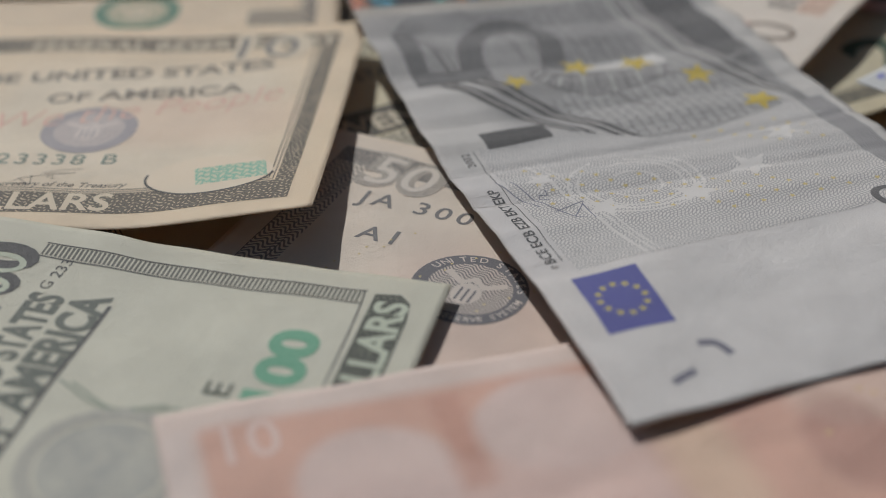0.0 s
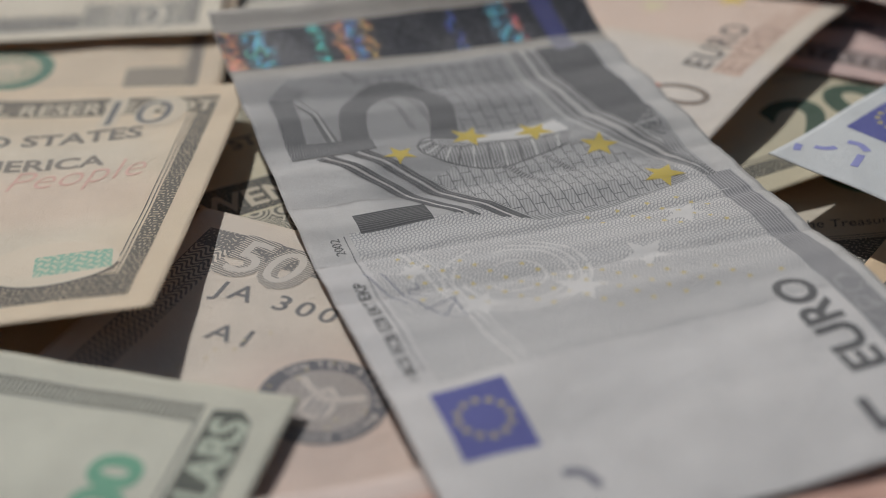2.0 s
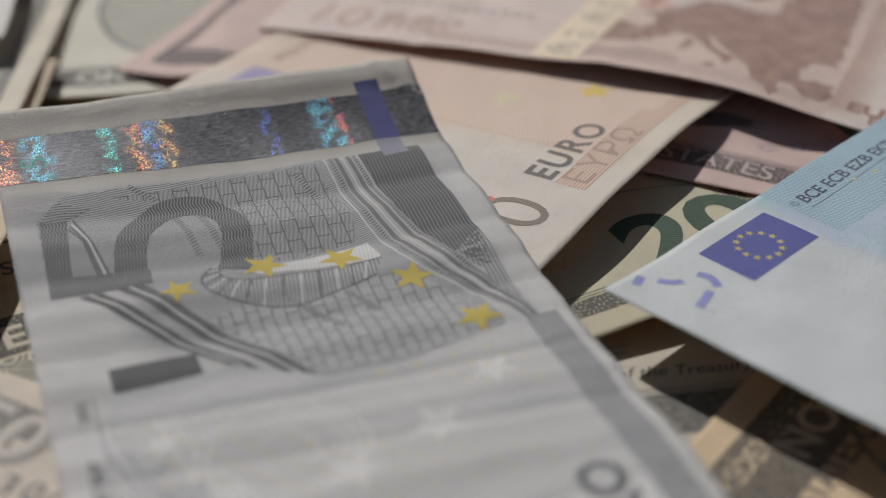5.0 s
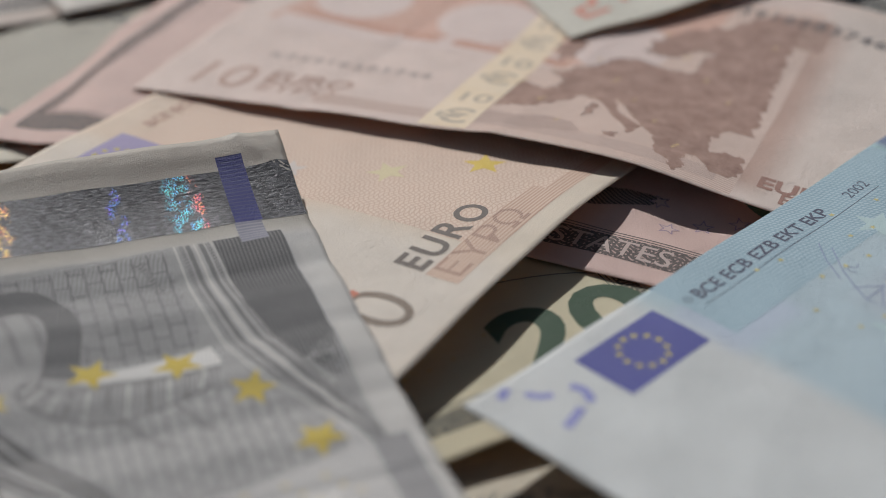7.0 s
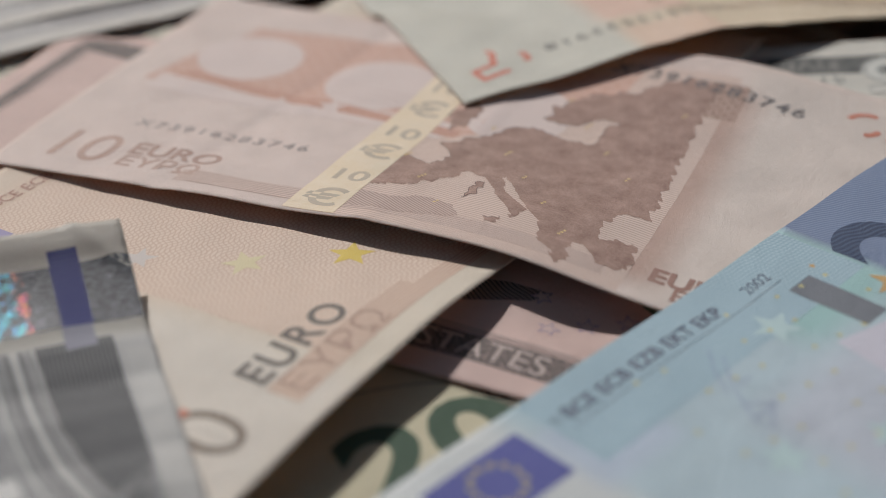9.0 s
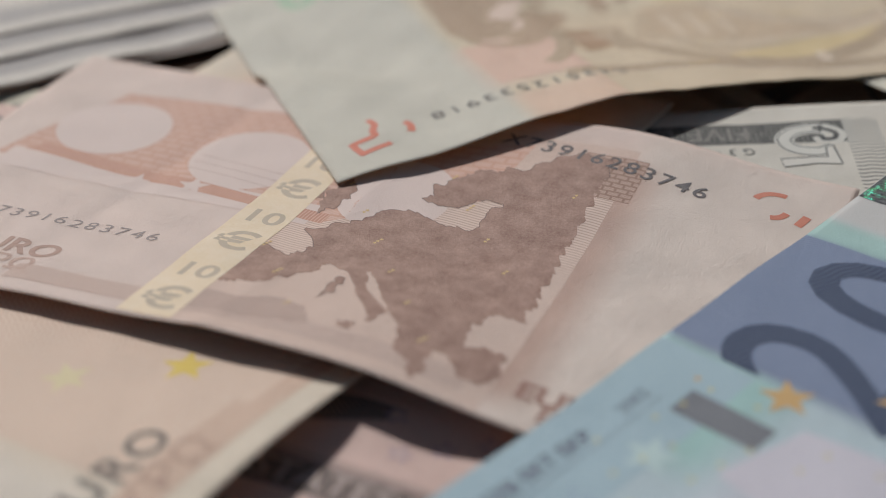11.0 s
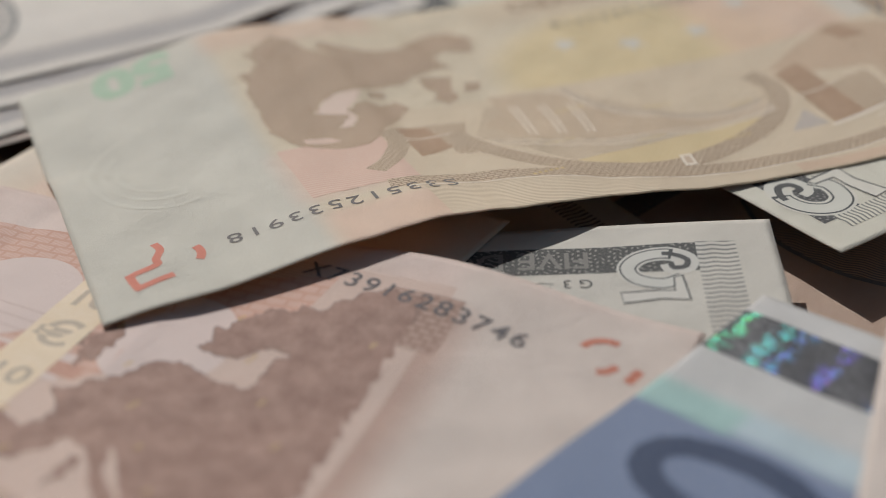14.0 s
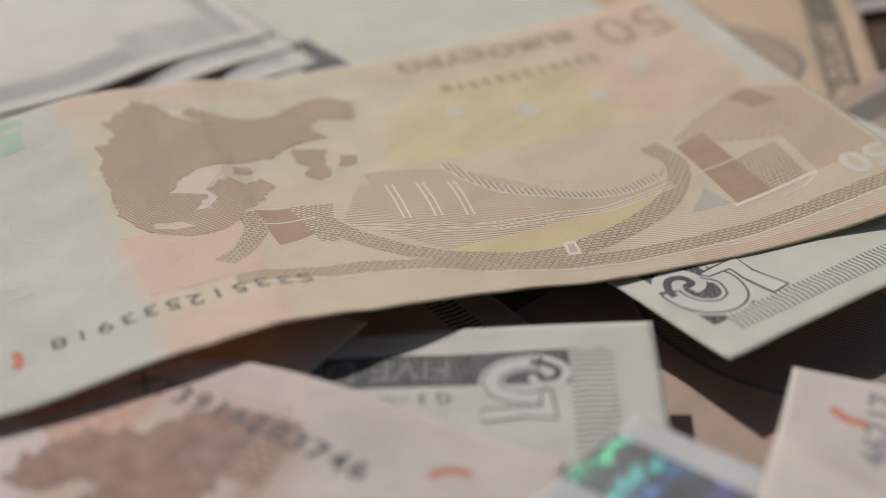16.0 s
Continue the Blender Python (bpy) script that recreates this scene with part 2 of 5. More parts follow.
class Note:
    """A banknote: length and height in mm, where its lower left corner lies, how it is turned, and how high its
    rows of points (lower edge first) lie above zero. It drapes itself over the heap below it."""

    def __init__(self, name, label, length, height, x, y, turn, heights, paper, creases=(), ripple=0.25, step=1.0, gap=0.22, seed=1):
        self.length, self.height, self.x, self.y = length, height, x, y
        self.c, self.s = math.cos(radians(turn)), math.sin(radians(turn))
        self.nu, self.nv = int(round(length / step)), int(round(height / step))
        self.du, self.dv = length / self.nu, height / self.nv
        u, v = np.meshgrid(np.linspace(0, length, self.nu + 1), np.linspace(0, height, self.nv + 1), indexing="ij")
        rows = np.array(heights, float)
        z = bilinear(rows.T, u / length * (rows.shape[1] - 1), v / height * (rows.shape[0] - 1))
        z = blur(z, 6.5 / step, True)
        k = seed * 1.7
        z += ripple * (np.sin(u * 0.11 + k) * np.cos(v * 0.07 + 2 * k) + 0.5 * np.sin(u * 0.23 + v * 0.15 + 3 * k) + 0.25 * np.sin(v * 0.5 - u * 0.31 + k))
        for u0, v0, u1, v1, depth, width in creases:
            n = math.hypot(u1 - u0, v1 - v0)
            d = ((u - u0) * (v1 - v0) - (v - v0) * (u1 - u0)) / n
            z += depth * np.exp(-(d / width) ** 2)
        x_, y_ = self.plan(u, v)
        below = bilinear(heap, (x_ - HEAP_X) / HEAP_STEP, (y_ - HEAP_Y) / HEAP_STEP)
        lift = np.maximum(0.0, below + gap - z)
        if lift.max() > 0:
            lift = blur(spread(lift, 5), 2.2)
        self.z = z + lift
        self.u, self.v = u, v
        self.lay()
        self.tint = np.empty((self.nu + 1, self.nv + 1, 3))
        self.tint[:] = paper
        self.base = tuple(paper)
        self.name, self.label = name, label
        self.ob = None
        self.todo = []
        self.fine = 0.85 if length != 156 else 1.3

    def plan(self, u, v):
        return self.x + self.c * u - self.s * v, self.y + self.s * u + self.c * v

    def lay(self):
        """Adds this note to the heap."""
        n, m = heap.shape
        gx, gy = np.meshgrid(HEAP_X + HEAP_STEP * np.arange(n), HEAP_Y + HEAP_STEP * np.arange(m), indexing="ij")
        dx, dy = gx - self.x, gy - self.y
        u, v = self.c * dx + self.s * dy, -self.s * dx + self.c * dy
        inside = (u > -1) & (u < self.length + 1) & (v > -1) & (v < self.height + 1)
        top = self.surface(u[inside], v[inside])
        heap[inside] = np.maximum(heap[inside], top)

    def surface(self, u, v):
        return bilinear(self.z, np.asarray(u, float) / self.du, np.asarray(v, float) / self.dv)

    def wash(self, mask, colour, strength=1.0):
        """A printed wash of colour where the mask (0..1 on the note's grid) says so."""
        k = np.clip(mask, 0, 1)[..., None] * strength
        self.tint = self.tint * (1 - k) + np.array(colour) * k

    def area(self, u0, v0, u1, v1, soft=1.0):
        """A soft-edged box on the note's grid."""
        f = lambda d: np.clip(d / soft + 0.5, 0, 1)
        return f(self.u - u0) * f(u1 - self.u) * f(self.v - v0) * f(v1 - self.v)

    def disc(self, cu, cv, ru, rv, soft=0.15):
        d = np.hypot((self.u - cu) / ru, (self.v - cv) / rv)
        return np.clip((1 - d) / soft + 0.5, 0, 1)

    def build(self):
        n, m = self.nu + 1, self.nv + 1
        x, y = self.plan(self.u, self.v)
        top = np.stack([x, y, self.z], -1).reshape(-1, 3)
        low = top - (0, 0, 0.11)
        verts = np.concatenate([top, low])
        i, j = np.meshgrid(np.arange(n - 1), np.arange(m - 1), indexing="ij")
        a = (i * m + j).ravel()
        quads = np.stack([a, a + m, a + m + 1, a + 1], 1)
        under = np.stack([a, a + 1, a + m + 1, a + m], 1) + n * m
        rim = np.concatenate([np.arange(m - 1), (m - 1) + m * np.arange(n - 1), (n * m - 1) - np.arange(m - 1), m * (n - 1) - m * np.arange(n - 1)])
        nxt = np.roll(rim, -1)
        side = np.stack([rim, nxt, nxt + n * m, rim + n * m], 1)
        uv = np.stack([self.u, self.v], -1).reshape(-1, 2)
        self.ob = part(self.name, verts.tolist(), np.concatenate([quads, under, side]).tolist(), PAPER, uvs=np.concatenate([uv, uv]), smooth=2 * len(quads))
        layer = self.ob.data.color_attributes.new("tint", "FLOAT_COLOR", "POINT")
        rgba = np.ones((2 * n * m, 4), dtype=np.float32)
        rgba[: n * m, :3] = self.tint.reshape(-1, 3)
        rgba[n * m:, :3] = self.base
        layer.data.foreach_set("color", rgba.ravel())
        tagged(self.ob, self.label, "banknote", "banknotes in the heap")
        for name, verts, faces, material, level, label in self.todo:
            self._print(name, verts, faces, material, level, label)
        return self

    # -- printed parts: flat outlines in the note's millimetres that follow its surface --
    def add(self, name, verts, faces, material, level=1, label=""):
        self.todo.append((name, verts, faces, material, level, label))

    def _print(self, name, verts, faces, material, level, label):
        verts, faces = refine(verts, faces, self.fine)
        p = np.array(verts, float).reshape(-1, 2)
        x, y = self.plan(p[:, 0], p[:, 1])
        z = self.surface(p[:, 0], p[:, 1]) + 0.008 * level + 0.020
        part(name, np.stack([x, y, z], -1).tolist(), faces, material, self.ob, label, p)

    def poly(self, name, points, material, level=1, label=""):
        self.add(name, *fill(points), material, level, label)

    def rect(self, name, u0, v0, u1, v1, material, level=1, label=""):
        self.add(name, [(u0, v0), (u1, v0), (u1, v1), (u0, v1)], [(0, 1, 2), (0, 2, 3)], material, level, label)

    def band(self, name, points, width, material, level=1, label=""):
        self.add(name, *ribbon(points, width), material, level, label)

    def ring(self, name, cu, cv, r, width, material, level=1, a0=0.0, a1=360.0, squash=1.0, label=""):
        n = max(8, int(abs(a1 - a0) / 9))
        pts = [(cu + r * math.cos(radians(a0 + (a1 - a0) * k / n)), cv + r * squash * math.sin(radians(a0 + (a1 - a0) * k / n))) for k in range(n + 1)]
        self.band(name, pts, width, material, level, label)

    def oval(self, name, cu, cv, ru, rv, material, level=1, label=""):
        n = 40
        pts = [(cu + ru * math.cos(2 * math.pi * k / n), cv + rv * math.sin(2 * math.pi * k / n)) for k in range(n)]
        self.poly(name, pts, material, level, label)

    def stars(self, name, places, material, level=2, label=""):
        for cu, cv, r, turn in places:
            pts = []
            for k in range(10):
                q, a = (r if k % 2 == 0 else r * 0.42), radians(90 + 36 * k + turn)
                pts.append((cu + q * math.cos(a), cv + q * math.sin(a)))
            self.poly(name, pts, material, level, label)

    def text(self, name, words, u, v, size, material, level=2, turn=0.0, wide=1.0, bold=0.0, slant=0.0, label="", space=1.0):
        """Lettering whose capitals are size mm high, from (u, v) along turn degrees."""
        verts, faces = lettering(words, bold, slant, space)
        a = radians(turn)
        c, s = math.cos(a), math.sin(a)
        pts = [(u + c * x * size * wide - s * y * size, v + s * x * size * wide + c * y * size) for x, y in verts]
        groups = letters(verts, faces)
        if size < 1.25 or slant or len(groups) == 1:
            return self.add(name, pts, faces, material, level, label)
        if "value" not in name:
            name += "_letter"
        for ids in groups:      # each letter is a part
            order = {k: m for m, k in enumerate(sorted({k for f in ids for k in f}))}
            self.add(name, [pts[k] for k in order], [tuple(order[k] for k in f) for f in ids], material, level, label)


def letters(verts, faces):
    """Groups a word's faces by letter: pieces that overlap along the line belong together."""
    root = list(range(len(verts)))

    def find(k):
        while root[k] != k:
            root[k] = root[root[k]]
            k = root[k]
        return k
    for f in faces:
        for k in f[1:]:
            root[find(k)] = find(f[0])
    pieces = {}
    for f in faces:
        pieces.setdefault(find(f[0]), []).append(f)
    spans = sorted(((min(verts[k][0] for f in p for k in f), max(verts[k][0] for f in p for k in f), p) for p in pieces.values()), key=lambda q: q[0])
    out, reach = [], -1e9
    for a, b, p in spans:
        if a < reach - 0.02:
            out[-1] += p
        else:
            out.append(list(p))
        reach = max(reach, b)
    return out


def fill(points):
    from mathutils.geometry import tessellate_polygon
    return list(points), [tuple(t) for t in tessellate_polygon([[Vector((x, y, 0)) for x, y in points]])]


def ribbon(points, width):
    """A strip of constant width along a polyline."""
    p = np.array(points, float)
    d = np.gradient(p, axis=0)
    d /= np.linalg.norm(d, axis=1, keepdims=True) + 1e-9
    n = np.stack([-d[:, 1], d[:, 0]], 1) * width / 2
    verts = np.concatenate([p + n, p - n]).tolist()
    k = len(p)
    faces = []
    for i in range(k - 1):
        faces += [(i, i + k, i + k + 1), (i, i + k + 1, i + 1)]
    return verts, faces


def refine(verts, faces, longest):
    """Halves long triangle edges, so that a print can follow a bent note, and turns all faces up."""
    tris = [t for f in faces for t in ([f] if len(f) == 3 else [(f[0], f[k], f[k + 1]) for k in range(1, len(f) - 1)])]
    p = np.array([v[:2] for v in verts], float)[np.array(tris)]
    for _ in range(16):
        edge = np.linalg.norm(p - np.roll(p, -1, axis=1), axis=2)
        k = edge.argmax(1)
        big = edge.max(1) > longest
        if not big.any():
            break
        q, k = p[big], k[big]
        n = np.arange(len(q))
        a, b, c = q[n, k], q[n, (k + 1) % 3], q[n, (k + 2) % 3]
        m = (a + b) / 2
        p = np.concatenate([p[~big], np.stack([a, m, c], 1), np.stack([m, b, c], 1)])
    area = np.cross(p[:, 1] - p[:, 0], p[:, 2] - p[:, 0])
    p[area < 0] = p[area < 0][:, ::-1]
    p = p[np.abs(area) > 1e-7]
    flat_, ids = np.unique(p.reshape(-1, 2).round(4), axis=0, return_inverse=True)
    ids = ids.reshape(-1, 3)
    ids = ids[(ids[:, 0] != ids[:, 1]) & (ids[:, 1] != ids[:, 2]) & (ids[:, 0] != ids[:, 2])]
    return flat_, ids.tolist()


GLYPHS = {}


def lettering(words, bold=0.0, slant=0.0, space=1.0):
    key = (words, bold, slant, space)
    if key not in GLYPHS:
        cu = bpy.data.curves.new("lettering", "FONT")
        cu.body, cu.size, cu.offset, cu.shear, cu.space_character = words, 1.0, bold, slant, space
        cu.resolution_u = 4
        ob = bpy.data.objects.new("lettering", cu)
        me = ob.to_mesh()
        k = 1 / 0.69
        GLYPHS[key] = ([(v.co.x * k, v.co.y * k) for v in me.vertices], [tuple(p.vertices) for p in me.polygons])
        ob.to_mesh_clear()
        bpy.data.objects.remove(ob)
        bpy.data.curves.remove(cu)
    return GLYPHS[key]

# ---- colours of paper and ink ----
GREYISH = (0.66, 0.66, 0.66)
CREAM = (0.72, 0.70, 0.60)
PALE_GREEN = (0.61, 0.615, 0.52)
BLACK = (0.035, 0.037, 0.04)
GREY_INK = (0.13, 0.13, 0.135)
BLUE_INK = (0.055, 0.065, 0.34)

# Europe's outline in the ten's millimetres, from the west round by the north
MAINLAND = [(56.5, 11.6), (56, 18), (57.5, 23), (62, 21), (64.3, 23), (63.7, 26), (61, 28.4), (64, 31.6), (67.6, 36), (71.2, 39.2), (77, 37.5), (81.8, 37), (81.2, 40.7),
            (82.7, 45), (79.6, 45), (76.5, 41.8), (72.4, 42), (72.3, 46.6), (76, 51), (83, 53.6), (87.5, 58.6), (93.8, 59), (94.4, 51), (94.6, 36.7), (95.4, 20), (92, 19.6),
            (90.5, 16), (91, 11.4), (93.2, 12.4), (96.4, 12), (96.8, 6), (93.5, 4.6), (90.4, 8.2), (88.3, 7.6), (89.4, 3.4), (88, 2), (86.6, 4.8), (84.4, 6), (83.2, 10.6), (80.4, 13.4)]
BOOT = [(75.4, 20), (73.6, 22), (75.6, 17.2), (80.8, 12.8), (79.7, 9.2), (77.5, 12.8), (74.6, 16), (71.8, 20), (68.6, 21.1), (66.7, 17.7), (62.8, 13), (58.6, 11.4)]
ISLES = [[(70.9, 12.8), (71.4, 18.5), (72.4, 18.2), (72.2, 14.7)], [(59.8, 33.5), (62.2, 36), (62.6, 41), (60.2, 44.5), (58.9, 39.5)], [(57.0, 36.5), (58.6, 38), (58.2, 41), (56.6, 40)],
         [(76.2, 8.2), (78.8, 8.6), (78.3, 6.8), (76.6, 7.0)]]
COAST = [(56, 4), (56.2, 7), (58, 8.8), (62.5, 8.2), (67.3, 10.5), (71, 9.8), (73.4, 6.4), (66, 4.2)]


def ragged(points, size):
    """A coastline: the outline with small wavering steps between its corners."""
    out = []
    for n, (x, y) in enumerate(points):
        x2, y2 = points[(n + 1) % len(points)]
        steps = max(2, int(math.dist((x, y), (x2, y2)) / 0.42))
        for k in range(steps):
            t = k / steps
            w = size * noise.noise(Vector((x + (x2 - x) * t, y + (y2 - y) * t, 3.7)) * 0.55)
            w += 0.7 * size * noise.noise(Vector((x + (x2 - x) * t, y + (y2 - y) * t, 9.1)) * 1.5)
            w += 0.45 * size * noise.noise(Vector((x + (x2 - x) * t, y + (y2 - y) * t, 5.3)) * 3.6)
            out.append((x + (x2 - x) * t + w, y + (y2 - y) * t - w * 0.8))
    return out


def map_of_europe(note, land):
    """The map on the back of the ten, with Africa's paler coast and outlined shores."""
    for outline in [MAINLAND + BOOT] + ISLES:
        shore = ragged(outline, 0.9)
        note.poly("map_print", shore, land, 4)
        note.band("shore_line", shore[: int(len(shore) * 0.42)] if outline is not ISLES[0] else shore, 0.14, ink((0.20, 0.12, 0.10)), 5)
    note.poly("coast_print", ragged(COAST, 0.5), ink((0.38, 0.27, 0.24), (0.60, 0.48, 0.43), "lines", 0.45, 60, 0.5), 4)


def europe_flag(note, u0, v0, u1, v1, colour=BLUE_INK):
    note.rect("flag", u0, v0, u1, v1, ink(colour), 2, "blue printed flag with a ring of yellow stars")
    cu, cv, r = (u0 + u1) / 2, (v0 + v1) / 2, (v1 - v0) * 0.34
    note.stars("flag_star", [(cu + r * math.cos(radians(30 * k)), cv + r * math.sin(radians(30 * k)), (v1 - v0) * 0.075, 0) for k in range(12)], ink((0.55, 0.48, 0.12)), 3)


def bank_initials(note, u, v, size, colour, wide, length):
    note.text("bank_name", "\u00a9", u, v + size * 0.2, size * 0.6, ink(colour), 2, wide=wide)
    note.text("bank_name", "BCE ECB EZB EKT EKP", u + size * 1.0, v, size, ink(colour), 2, bold=0.02, wide=wide)
    note.text("year", "2002", u + length - size * 2.6 * wide, v, size * 0.85, ink(colour), 2, wide=wide)
    note.band("underline", [(u + 1.5, v - size * 0.55), (u + length * 0.5, v - size * 0.55), (u + length, v - size * 0.55)], 0.12, ink(colour), 2)


def signature(note, u, v, k, colour, turn=0.0):
    c, s = math.cos(radians(turn)), math.sin(radians(turn))
    strokes = [[(0, 0), (3, 1.2), (6, 2.2), (11, 3.0)], [(0, 0), (2.4, -2.2), (3.0, -2.6), (2.2, 1.4)], [(4, 2.6), (8, 4.0), (12, 4.6)], [(5.5, 0.6), (6.0, 1.6), (6.8, 1.3), (6.4, 0.4), (7.4, 0.2)], [(0, 0), (-1.5, -1.9), (2.4, -2.2)]]
    for line in strokes:
        note.band("signature", [(u + k * (c * a - s * b), v + k * (s * a + c * b)) for a, b in line], 0.16 * k, ink(colour), 3)


def curve(points, n=24):
    """A smooth curve through a few points."""
    p = [Vector((*q, 0)) for q in points]
    p = [2 * p[0] - p[1]] + p + [2 * p[-1] - p[-2]]
    out = []
    for i in range(1, len(p) - 2):
        for k in range(n // (len(p) - 3) + 1):
            t = k / (n // (len(p) - 3) + 1)
            a, b, c, d = p[i - 1], p[i], p[i + 1], p[i + 2]
            q = 0.5 * ((2 * b) + (c - a) * t + (2 * a - 5 * b + 4 * c - d) * t * t + (3 * b - a - 3 * c + d) * t ** 3)
            out.append((q.x, q.y))
    return out + [points[-1]]


# ---- dollar notes ----
def swirl_five(note, u, v, k, turn, paper, dark, wide=1.0):
    """An old-style 5 in outline, its lower left corner at (u, v), k times a 9 by 11 mm figure."""
    c, s = math.cos(radians(turn)), math.sin(radians(turn))
    place = lambda pts: [(u + k * (c * a * wide - s * b), v + k * (s * a * wide + c * b)) for a, b in pts]
    bowl = curve([(2.0, 6.0), (4.0, 7.0), (6.6, 6.0), (7.4, 3.6), (6.0, 1.4), (3.4, 0.8), (1.4, 2.0), (1.5, 3.5), (2.7, 3.8), (3.0, 2.8)], 54)
    flag = [(2.0, 5.4), (1.6, 10.6), (4.4, 10.2), (8.2, 11.0), (8.4, 8.8), (4.8, 8.4), (3.0, 8.6), (2.9, 5.9)]
    note.band("corner_value", place(bowl), 2.9 * k, ink(paper), 3)
    note.band("corner_value", place(bowl[:38]), 2.2 * k, ink(dark), 4)
    note.band("corner_value", place(bowl[:37]), 1.75 * k, ink(paper), 5)
    note.band("corner_value", place(bowl[34:]), 0.8 * k, ink(dark), 6)
    rim = place(flag)
    note.poly("corner_value", rim, ink(paper), 5)
    note.band("corner_value", rim + rim[:1], 0.25 * k, ink(dark), 6)


def dollar_frame(note, paper, colour=BLACK, band_low=6.0, side=2.2, inset=4.0, scroll=True, top=5.0):
    """The engraved border: a broad lower band, narrow sides and an upper band."""
    L, H = note.length, note.height
    lathe = ink(colour, tuple(c * 0.75 for c in paper), "cross", 0.85, 35, 0.6, 0.5, 3.0)
    rope = ink(colour, tuple(c * 0.7 for c in paper), "cross", 0.8, 50, 0.55, 0.35, 2.2)
    flat = ink(colour, paper, "lines", 0.75, 0, 0.55)
    note.rect("border", inset, inset, L - inset, inset + band_low, lathe, 1, "dark engraved lathework border")
    note.rect("border", inset, H - inset - top, L - inset, H - inset, lathe, 1)
    note.rect("border", inset, inset + band_low, inset + side, H - inset - top, rope, 1)
    note.rect("border", L - inset - side, inset + band_low, L - inset, H - inset - top, rope, 1)
    line = ink(colour)
    for k in (0.4, 1.0):
        a = inset + side + k
        note.band("border_line", [(a, inset + band_low + k), (L / 2, inset + band_low + k), (L - a, inset + band_low + k)], 0.15, line, 2)
        note.band("border_line", [(L - a, inset + band_low + k), (L - a, H / 2), (L - a, H - inset - top - k)], 0.15, line, 2)
        note.band("border_line", [(a, inset + band_low + k), (a, H / 2), (a, H - inset - top - k)], 0.15, line, 2)


def portrait_oval(note, paper, colour=GREY_INK, u=78.0, v=34.0, ru=15.0, rv=21.0):
    """The middle medallion, as a plain engraved oval."""
    note.oval("medallion", u, v, ru, rv, ink(colour, paper, "lines", 0.6, 20, 0.5, 0.2, 5.0), 1, "plain engraved oval medallion")
    note.ring("medallion_rim", u, v, ru, 0.8, ink(colour), 2, squash=rv / ru)


def seal(note, u, v, r, colour, paper, words=True):
    note.oval("seal", u, v, r * 0.74, r * 0.74, ink(colour, paper, "lines", 0.5, 70, 0.5, 0.25, 2.5), 1, "round printed seal")
    note.ring("seal_rim", u, v, r * 0.87, r * 0.27, ink(colour), 1)
    note.ring("seal_rim", u, v, r * 1.0, 0.18, ink(colour), 2)
    note.oval("seal_shield", u, v - r * 0.15, r * 0.26, r * 0.3, ink(paper), 2)
    for k in (-0.12, 0.0, 0.12):
        note.band("seal_shield", [(u + r * k, v - r * 0.38), (u + r * k, v - r * 0.2), (u + r * k, v)], 0.3, ink(colour), 3)
    note.band("seal_wing", [(u - r * 0.55, v + r * 0.35), (u - r * 0.2, v + r * 0.12), (u, v + r * 0.3), (u + r * 0.2, v + r * 0.12), (u + r * 0.55, v + r * 0.35)], r * 0.14, ink(paper), 2)
    if words:
        for text, start, step, size, inward in (("UNITED STATES", 158, -11.2, 0.15, 1), ("FEDERAL RESERVE SYSTEM", 195, 7.6, 0.13, -1)):
            for k, ch in enumerate(text):
                if ch == " ":
                    continue
                a = radians(start + step * k)
                rr = r * (0.80 if inward > 0 else 0.93)
                note.text("seal_letter", ch, u + rr * math.cos(a), v + rr * math.sin(a), r * size, ink(paper), 3, math.degrees(a) - 90 * inward + (4 if inward > 0 else -4), bold=0.01)


def dollar(name, label, value, words, x, y, turn, heights, paper, colour=BLACK, seed=1, serial="", creases=(), step=1.0, band_low=6.0, side=2.2, gap=0.22, ripple=0.25, plain=False, quiet=False):
    n = Note(name, label, 156, 66, x, y, turn, heights, paper, creases, ripple, step, gap, seed)
    pale = tuple(min(0.85, c * 1.06) for c in paper)
    n.wash(n.disc(78, 33, 45, 26, 0.8), pale, 0.6)
    dollar_frame(n, paper, colour, band_low, side)
    portrait_oval(n, paper)
    letter, light = ink(colour), ink(paper)
    if not plain:
        for u, v in ((7, 52), (133, 52), (7, 5), (133, 5)):
            n.rect("corner_panel", u - 1.5, v - 1.0, u + 17.5, v + 11, ink(colour, paper, "cross", 0.9, 20, 0.5, 0.4, 3.0), 2)
            n.text("corner_value", value, u + (2 if len(value) < 3 else 0), v, 9.0, ink(paper), 3, wide=0.85, bold=0.03)
            n.text("corner_value", value, u + (2.2 if len(value) < 3 else 0.2), v + 0.3, 8.4, letter, 4, wide=0.83, bold=-0.01)
    if quiet:
        return n
    n.text("banner", words, 60, 4.6 + band_low * 0.12, band_low * 0.62, light, 2, bold=0.02)
    n.text("banner", "FEDERAL RESERVE NOTE", 52, 57.8, 2.6, light, 2, bold=0.02)
    n.text("heading", "THE UNITED STATES OF AMERICA", 30, 49.5, 3.0, letter, 2, bold=0.02, wide=0.95)
    if serial:
        n.text("serial_number", serial, 100, 43, 2.8, ink((0.05, 0.10, 0.07)), 2, space=1.25)
    seal(n, 34, 32, 7.5, colour, paper, False)
    seal(n, 120, 30, 7.5, (0.06, 0.20, 0.13), paper, False)
    return n


made = []


def flat(z, *rest):
    return [[z] * 3] * 2


